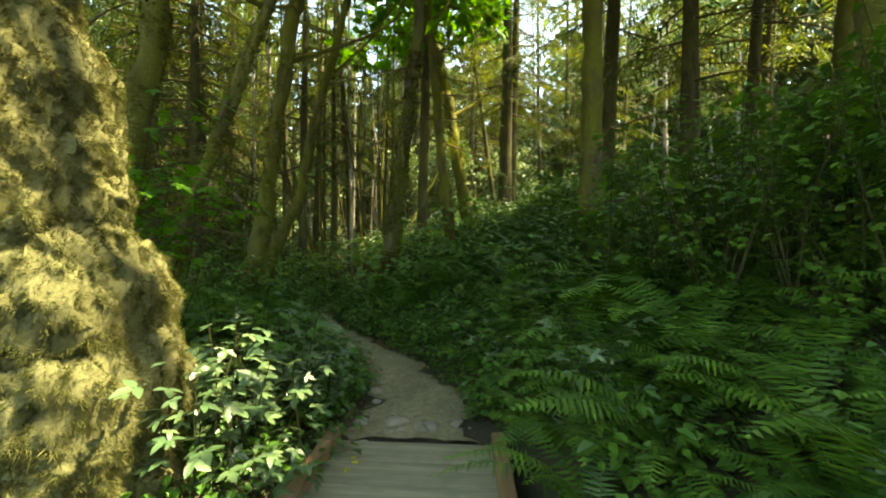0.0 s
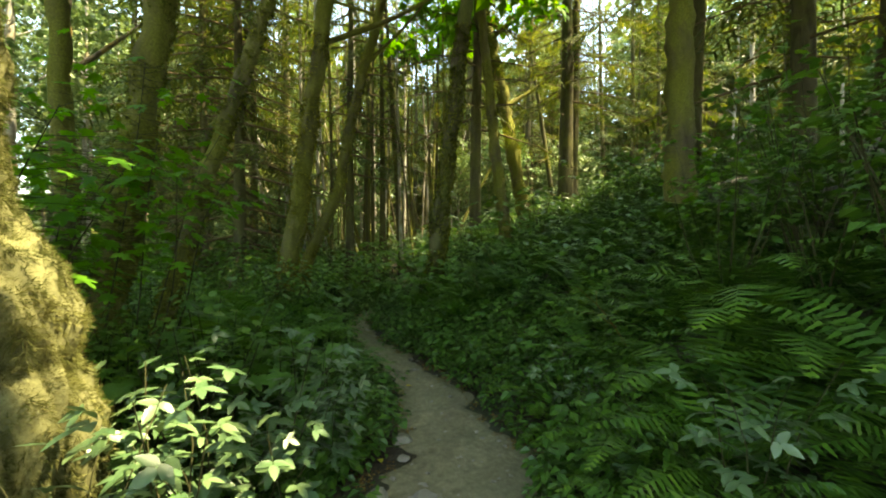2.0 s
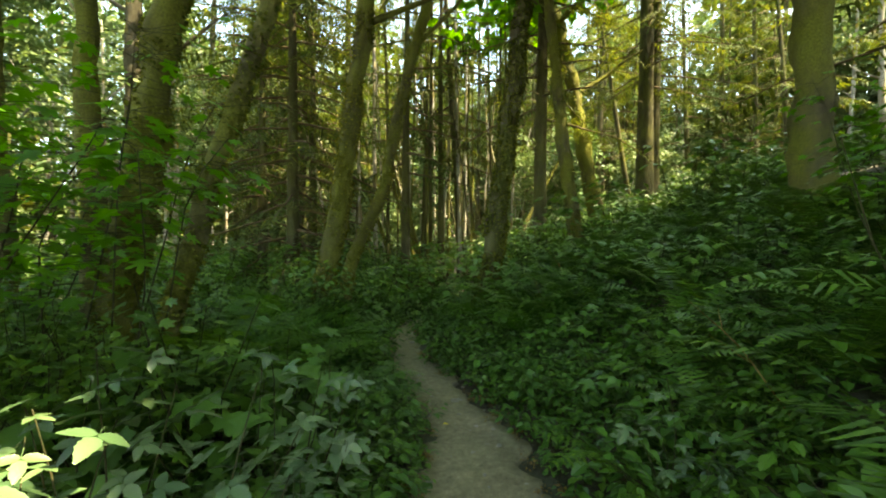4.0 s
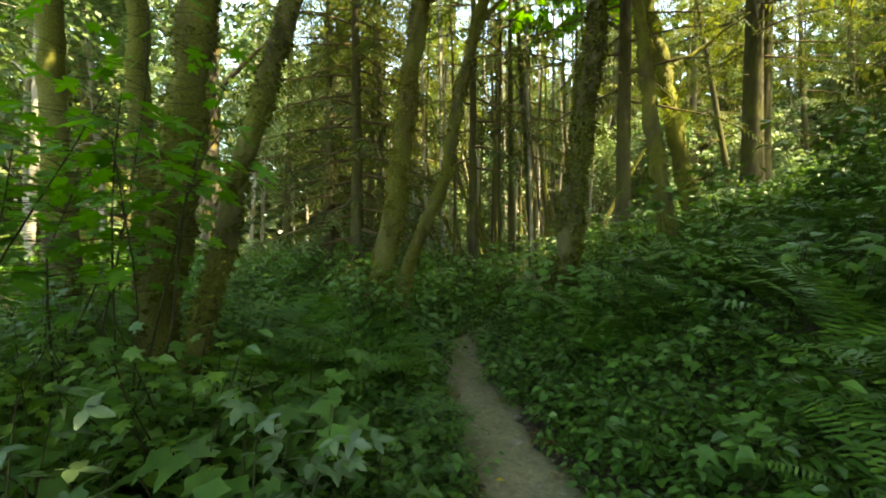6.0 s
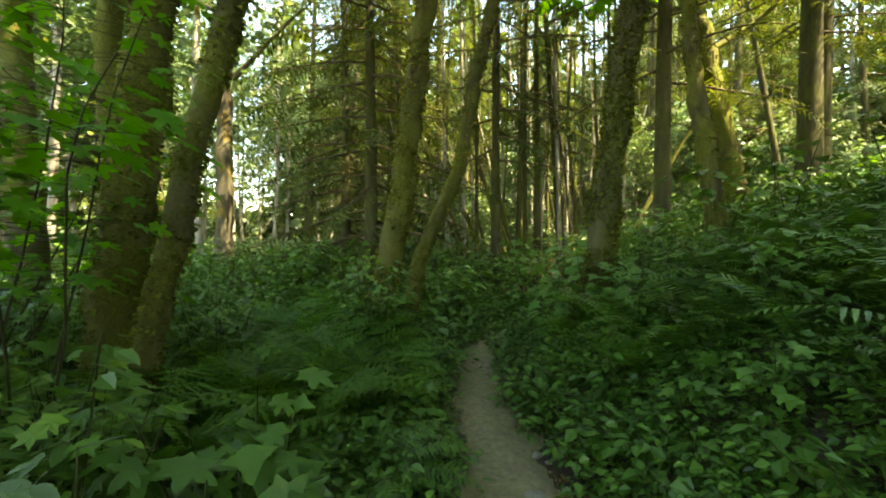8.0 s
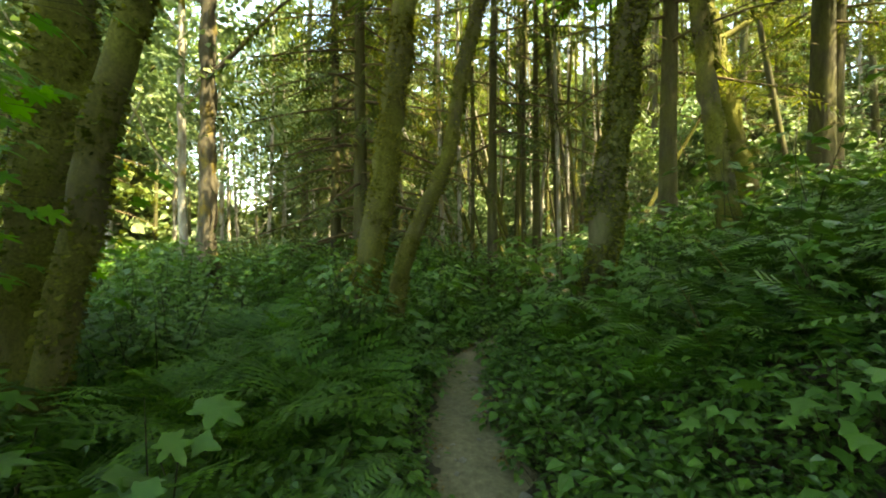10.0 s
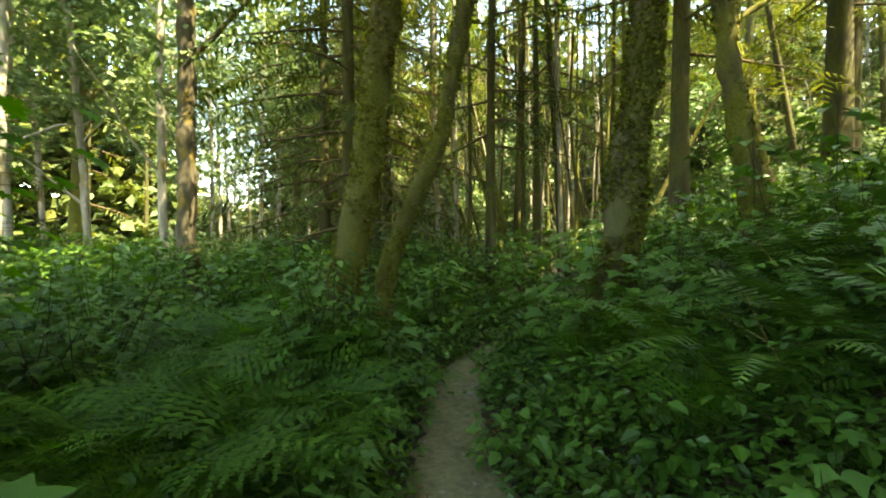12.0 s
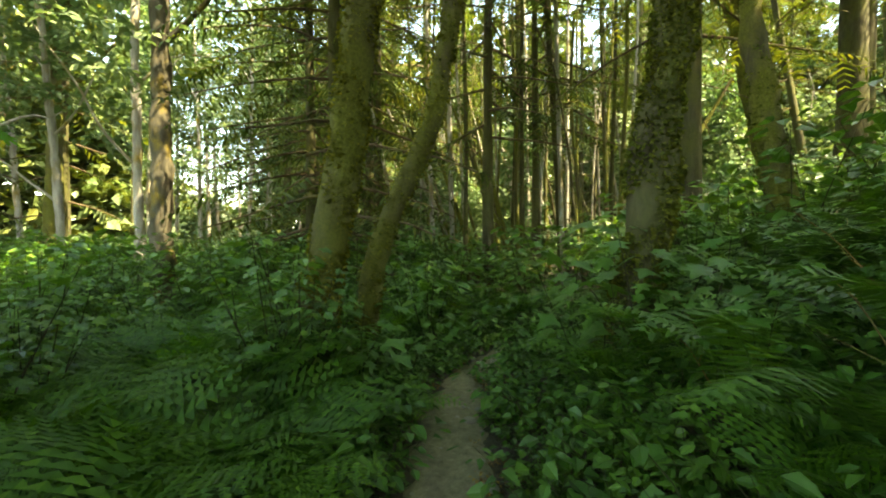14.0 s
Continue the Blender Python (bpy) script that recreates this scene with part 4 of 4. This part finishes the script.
def shrub_look(stems, tall, spread, leaf, leaves, templates, n=3, stalk=0.006):
    out = []
    for _ in range(n):
        lines, plan = shrub_plan(rng, stems, tall, spread, leaf, leaves, len(templates))
        out.append(plan_geo(templates, plan, lines, stalk))
    return out


LOOK["berry"] = shrub_look(5, 0.8, 0.42, 0.115, 13, STAR)
LOOK["far"] = shrub_look(5, 0.85, 0.5, 0.11, 17, SIMPLE)
LOOK["thick"] = shrub_look(8, 0.95, 0.5, 0.075, 26, STAR + SIMPLE[:1])
LOOK["bramble"] = shrub_look(6, 0.30, 0.40, 0.07, 13, SIMPLE, 4, 0.003)
LOOK["low"] = shrub_look(7, 0.16, 0.22, 0.05, 6, SIMPLE, 4, 0.002)
LOOK["tall"] = shrub_look(7, 2.1, 0.9, 0.11, 34, SIMPLE + STAR, 3, 0.011)
TREES_NEAR = ((-1.1, 10.75, 0.3), (-1.04, 11.3, 0.2), (1.42, 10.9, 0.3), (-2.5, 8.0, 0.3), (-1.9, 7.72, 0.2), (-1.1, 4.55, 0.75))


def clear(x, y, extra=0.0):
    ok = np.ones(len(x), bool)
    for a, b, r in TREES_NEAR:
        ok &= np.hypot(x - a, y - b) > r + extra
    return ok


def stuff(name, label, look_key, mats, n, xr, yr, margin, scale, extra=lambda x, y: True):
    g = Geo()
    spots = spots_in(rng, n, xr, yr, lambda x, y: off_trail(x, y, margin) & clear(x, y, 0.05) & extra(x, y))
    scatter(g, LOOK[look_key], spots, rng, scale)
    return tagged(new(name, g.mesh(name, mats)), label, "plants", kind="stuff")


def mid(x, y):
    return np.hypot(x - 0.6, y - 7.0) > 3.2


stuff("low_herbs", "low green herbs edging the trail", "low", [SMALL, STEM], 2300, (-1.6, 3.0), (4.7, 13.5), 0.03, (0.7, 1.5))
stuff("brambles", "tangled bramble leaves covering the forest floor", "bramble", [SMALL, STEM], 2000, (-6, 6), (1.8, 17), 0.16, (0.7, 1.4))
stuff("far_undergrowth", "leafy berry bushes spread under the trees", "far", [BROAD, STEM], 520, (-20, 11), (12, 21), 0.5, (1.0, 1.9), mid)
# same bush shapes as far_undergrowth, brightened by the paler ALDER colour
stuff("sunlit_bushes", "leafy bushes beyond the near trunks, coloured pale as if sunlit", "far", [ALDER, STEM], 800, (-22, 13), (19, 36), 0.5, (1.1, 2.2))
stuff("thicket", "waist-high leafy thicket filling the hollow beside the trail", "thick", [BROAD, STEM], 80, (-5.5, -0.5), (6.0, 11.5), 0.75, (0.9, 1.35), lambda x, y: (y < 7.0) | (x < -1.9) | (y > 9.6))
stuff("hollow_ferns", "tall lacy ferns filling the hollow beside the trail", "lady", [LADY], 34, (-2.8, -0.4), (7.0, 10.2), 0.7, (0.95, 1.4))
stuff("bank_shrubs", "dense leafy shrubs on the slope", "berry", [BROAD, STEM], 170, (2.5, 9), (3.5, 19), 1.9, (0.7, 1.1))
stuff("bank_ferns", "sword ferns crowding the shaded bank", "sword", [FERN], 205, (1.6, 7), (1.8, 16), 0.75, (0.75, 1.25), lambda x, y: (y < 5.0) | (y > 8.6) | (x - trail_x(y) > 1.7))
stuff("glade_ferns", "lacy ferns filling the ground between trunks", "lady", [LADY], 110, (-8, -0.8), (6.5, 17), 0.8, (0.8, 1.2))
stuff("dead_leaves", "fallen brown leaves on the trail edge", "low", [DRY, STEM], 600, (-1, 2.5), (4.9, 13), -0.12, (0.25, 0.5), lambda x, y: np.abs(np.abs(x - trail_x(y)) - trail_w(y)) < 0.16)


# near plants, each with its own fronds and leaves
SWORD_ME = [tri_mesh("frond", t, FERN) for t in SWORD]
LADY_ME = [tri_mesh("frond", t, LADY) for t in LADYF]
LOBED_ME = [tri_mesh("leaf", t, BROAD, True) for t in LOBED]
TREFOIL_ME = [tri_mesh("leaf", t, SALMON, True) for t in TREFOIL]
MAPLE_ME = [tri_mesh("leaf", t, MAPLE, True) for t in MAPLEF]


def fern(name, label, plan, meshes, group):
    root = tagged(new(name), label, "fern", group)
    for k, m in plan:
        part("frond", meshes[k], root, at=m4(m))
    return root


def shrub(name, label, lines, plan, meshes, group, stalk, twigs=False):
    root = tagged(new(name), label, "shrub", group)
    stems = []
    for i, p in enumerate(lines):
        g = Geo()
        g.add(*tube(p, np.linspace(stalk, stalk * 0.35, len(p)), 5))
        if twigs:
            for k, m, s, q in plan:
                if s == i:
                    g.add(*tube(curve_points(q, m[:, 3], 3, 0.02, k), (stalk * 0.28, stalk * 0.22, stalk * 0.15), 3))
        stems.append(part("stem", g.mesh("stem", [STEM], True), root))
    for k, m, s, q in plan:
        part("leaf", meshes[k], stems[s], at=m4(m))
    return root


def put(root, x, y, size, spin, first):
    m = pose(x, y, float(height(x, y)) + 0.0, 0, 0, spin) @ Matrix.Scale(size, 4)
    if first:
        root.matrix_basis = m
        return root
    t = copy_thing(root, Matrix.Identity(4))
    t.matrix_basis = m
    return t


def grow(kinds, spots):
    used = set()
    for i, (x, y, s) in enumerate(spots):
        k = i % len(kinds)
        put(kinds[k], x, y, s, 71 * i, k not in used)
        used.add(k)


sword_kinds = [fern("sword_fern", "dark green sword fern with arching fronds", fern_plan(rng, 13), SWORD_ME, "sword ferns beside the trail") for _ in range(3)]
sword_spots = [(1.95, 4.15, 0.9), (2.3, 3.6, 1.1), (2.05, 4.75, 0.75), (1.75, 3.4, 0.9), (2.9, 3.3, 1.2), (-1.55, 10.15, 0.9), (2.5, 4.6, 1.3), (2.95, 5.3, 1.5), (3.2, 4.2, 1.45), (3.6, 5.7, 1.5), (2.65, 6.5, 0.9), (3.3, 6.3, 1.2), (3.1, 7.6, 1.2), 
               (3.5, 8.8, 1.3), (2.2, 9.5, 0.9), (3.0, 10.2, 1.2), (2.4, 10.9, 1.0), (1.35, 9.55, 0.55), (-0.15, 8.1, 0.8), (-0.75, 8.6, 1.0), (-1.3, 9.3, 1.0), (0.2, 7.55, 0.7),
               (-0.55, 9.5, 0.9), (1.9, 12.2, 0.9), (2.9, 12.4, 1.1), (3.8, 10.4, 1.2), (-1.9, 10.0, 1.0), (-2.4, 8.9, 1.1), (3.9, 7.4, 1.2), (4.2, 4.8, 1.3), (2.25, 5.05, 0.8)]
grow(sword_kinds, sword_spots)
lady_kinds = [fern("lady_fern", "light green lacy lady fern with broad fronds", fern_plan(rng, 7, (0.8, 1.1), 3), LADY_ME, "lady ferns beside the trail") for _ in range(3)]
lady_spots = [(1.3, 10.15, 0.9), (1.7, 10.15, 1.1), (0.2, 13.6, 1.1), (-1.05, 9.95, 1.05), (-1.5, 9.85, 1.1), (-0.72, 10.2, 0.85), (-1.75, 10.3, 1.0), (0.05, 7.35, 0.7), (-0.5, 8.3, 0.95), (-1.1, 8.9, 1.1), (-0.2, 7.75, 0.75), (-0.35, 9.0, 0.95), (-0.9, 9.9, 1.0), (-0.2, 9.9, 0.75), (-1.6, 8.7, 1.1), (-0.6, 7.9, 0.8), (2.1, 6.2, 0.8), (2.7, 5.0, 0.95), (1.9, 8.9, 0.7), (2.6, 9.4, 0.9), (-0.75, 10.3, 0.7), (1.25, 10.2, 0.6),
              (1.9, 11.4, 0.9), (-2.3, 9.6, 1.1), (-0.15, 8.65, 0.6), (-3.0, 10.4, 1.1), (-2.0, 11.4, 1.0), (3.2, 9.4, 1.0), (3.4, 11.4, 1.1), (2.3, 13.4, 1.0), (-0.4, 12.4, 0.8), (-0.35, 7.9, 1.15), (-0.75, 8.15, 1.2), (-1.15, 8.35, 1.25), (-0.3, 8.45, 1.0)]
grow(lady_kinds, lady_spots)


def berry_kind(tall, spread, size, leaves, stems, meshes, name, label, group, stalk=0.006, fan_out=1.0, from_u=0.3):
    lines, plan = shrub_plan(rng, stems, tall, spread, size, leaves, len(meshes), fan_out, from_u)
    return shrub(name, label, lines, plan, meshes, group, stalk, fan_out > 2)


berry_kinds = [berry_kind(0.7, 0.35, 0.17, 9, 4, LOBED_ME, "thimbleberry_shrub", "thimbleberry bush with broad lobed green leaves", "thimbleberry bushes") for _ in range(3)]
grow(berry_kinds, [(-0.95, 10.1, 1.2), (-1.35, 10.2, 1.2), (-0.62, 10.4, 1.0), (-0.75, 10.9, 0.7), (1.2, 10.45, 1.0), (1.5, 10.35, 1.3), (1.75, 10.6, 1.3), (0.35, 13.1, 1.0), (0.55, 13.7, 1.2), (0.1, 12.9, 0.9), (0.75, 14.4, 1.3), (0.25, 6.6, 1.0), (-0.25, 6.9, 1.1), (0.3, 7.0, 0.6), (-0.05, 6.1, 1.15), (-0.5, 6.3, 1.2), (0.05, 8.3, 0.7), (-0.4, 7.3, 1.1), (1.85, 9.6, 0.75), (1.5, 9.1, 0.5), (1.2, 11.4, 0.7), (1.75, 10.3, 0.8),
                   (2.2, 6.9, 0.8), (2.0, 5.4, 0.7), (-0.35, 10.75, 0.7), (-0.25, 11.6, 0.75), (2.35, 8.1, 0.65), (0.95, 12.6, 0.8), (-1.0, 7.0, 1.2), (-0.95, 5.9, 1.2), (1.95, 8.3, 0.6), (1.8, 7.75, 0.5), (-1.3, 6.4, 1.3), (-1.7, 7.1, 1.4), (-0.8, 6.6, 1.1), (-2.2, 6.9, 1.4)])
salmon_kinds = [berry_kind(1.0, 0.40, 0.155, 14, 4, TREFOIL_ME, "salmonberry_shrub", "salmonberry bush with upturned leaves paled for sky sheen", "salmonberry bushes") for _ in range(3)]
grow(salmon_kinds, [(-0.3, 4.35, 1.0), (-0.05, 5.0, 1.05), (0.1, 4.35, 0.85), (-0.15, 4.75, 1.05), (0.15, 5.25, 1.05), (0.2, 5.95, 1.0), (-0.35, 5.4, 1.15), (0.35, 4.65, 0.8), (0.42, 5.6, 0.7), (2.3, 4.3, 0.8), (2.15, 5.9, 0.7)])
vine_kinds = [berry_kind(2.7, 1.0, 0.14, 85, 3, MAPLE_ME, "vine_maple", "young vine maple with layered bright green leaves", "vine maples", 0.009, 4.0, 0.38) for _ in range(2)]
grow(vine_kinds, [(-2.0, 6.6, 1.2), (-2.9, 7.2, 1.25), (-1.9, 5.7, 1.0), (5.6, 5.4, 0.9), (4.6, 7.4, 0.7), (-3.4, 5.9, 1.2)])


def maple_spray(x, y, ends, leaves, size, seed):
    """Arching vine maple stems that spread flat layers of leaves."""
    r = np.random.default_rng(seed)
    lines, plan = [], []
    for i, e in enumerate(ends):
        p = curve_points((r.normal(0, 0.05), r.normal(0, 0.05), -0.05), e, 9, 0.08, seed + i)
        lines.append(p)
        for _ in range(leaves):
            u = r.uniform(0.72, 1.0) * 7.99
            k = int(u)
            q = p[k] + (p[k + 1] - p[k]) * (u - k)
            a = r.uniform(0, 6.28)
            d = np.array((math.cos(a), math.sin(a), r.normal(0, 0.12)))
            plan.append((int(r.integers(2)), turn(r, q + d * r.uniform(0.08, 0.34), size * r.uniform(0.6, 1.15), 0, None, d + np.array((0, 0, -0.25)), 0.25), i, q))
    root = shrub("vine_maple", "arching vine maple with flat layers of broad bright leaves", lines, plan, MAPLE_ME, "vine maples", 0.010, True)
    root.matrix_basis = pose(x, y, float(height(x, y)))


maple_spray(-1.55, 6.9, ((1.05, -0.25, 2.35), (0.75, -0.6, 2.15), (0.7, 0.1, 2.75), (0.45, -0.3, 2.5)), 20, 0.16, 61)
maple_spray(-2.2, 6.2, ((0.5, 0.2, 2.3), (0.1, -0.2, 2.6), (0.9, 0.3, 2.7)), 20, 0.16, 67)
stuff("tall_bank_shrubs", "tall leafy thicket on the upper bank", "tall", [BROAD, STEM], 38, (3.8, 8), (3.0, 6.9), 1.6, (0.75, 1.05))

# ---- stones on the trail ----
def stone_mesh(seed):
    bm = bmesh.new()
    bmesh.ops.create_icosphere(bm, subdivisions=2, radius=1)
    for v in bm.verts:
        k = noise.noise_vector(v.co * 0.9 + Vector((seed * 5.3, 0, 0)))
        v.co += k * 0.45
        v.co.z *= 0.55
    me = bpy.data.meshes.new("stone")
    bm.to_mesh(me)
    bm.free()
    me.materials.append(STONE)
    return me


rng = np.random.default_rng(3)
stones = [stone_mesh(i) for i in range(5)]
for i in range(150):
    y = 5.0 + 7.5 * rng.uniform(0, 1) ** 1.7
    u = rng.uniform(-0.95, 0.95)
    x = float(trail_x(y)) + u * float(trail_w(y))
    s = rng.uniform(0.008, 0.022) if rng.uniform() < 0.85 else rng.uniform(0.03, 0.06)
    part("stone", stones[i % 5], path, at=pose(x, y, float(height(x, y)) + 0.018, 0, 0, rng.uniform(0, 360)) @ Matrix.Diagonal((s * 1.2, s, s, 1)))
for x, y, s in ((1.02, 5.24, 0.09), (0.72, 5.35, 0.06), (1.3, 5.12, 0.07), (0.9, 6.05, 0.07)):
    part("stone", stones[int(s * 100) % 5], path, at=pose(x, y, float(height(x, y)) + 0.01, 0, 0, x * 200) @ Matrix.Diagonal((s * 1.2, s, s, 1)))


# ---- small things ----
def bare_twigs():
    spots = ((1.75, 9.3, 0.5, 2.1), (2.3, 8.9, 0.7, 2.6), (-0.9, 8.2, 0.5, 0.6), (1.9, 10.2, 0.5, 2.2), (2.9, 6.0, 0.8, 2.4), (2.7, 9.9, 0.8, 2.0))
    for i, (x, y, l, a) in enumerate(spots):
        g = Geo()
        z = float(height(x, y))
        e = (x + math.cos(a) * l * 0.7, y + math.sin(a) * l * 0.7, z + l * 1.0)
        p = curve_points((x, y, z - 0.03), e, 9, 0.05, i + 300, 0.12)
        g.add(*tube(p, np.linspace(0.006, 0.002, 9), 5))
        for k in (4, 6):
            q = p[k] + np.array((math.cos(a + 1.1 - k * 0.4), math.sin(a + 1.1 - k * 0.4), 0.35)) * l * 0.35
            g.add(*tube(curve_points(p[k], q, 4, 0.02, i + k), np.linspace(0.003, 0.0012, 4), 4))
        tagged(new("dry_twig", g.mesh("dry_twig", [DRY], True)), "thin dry twig arching out of the undergrowth", "twig", "dry twigs")


bare_twigs()
YELLOW = leaf_material("yellow leaf", (0.45, 0.33, 0.03), (0.55, 0.42, 0.05), (0.6, 0.5, 0.1), 0.6, 0.3, 0.3)
LEAF_ME = tri_mesh("fallen_leaf", SIMPLE[1], YELLOW, True)
for i, (x, y, z) in enumerate(((0.63, 4.72, 0.012), (0.66, 4.66, 0.014), (0.6, 4.60, 0.012), (0.72, 5.75, 0.04), (0.95, 7.25, 0.04), (1.42, 8.2, 0.06))):
    ob = tagged(new("fallen_leaf", LEAF_ME), "small yellow leaf lying on the trail" if i > 2 else "small yellow leaf lying on the bridge deck", "leaf", "fallen yellow leaves")
    base_z = 0.0 if i < 3 else max(float(height(x, y)), 0.0)
    ob.matrix_basis = pose(x, y, base_z + z - 0.008, 6, -5, 67 * i) @ Matrix.Scale(0.055, 4)
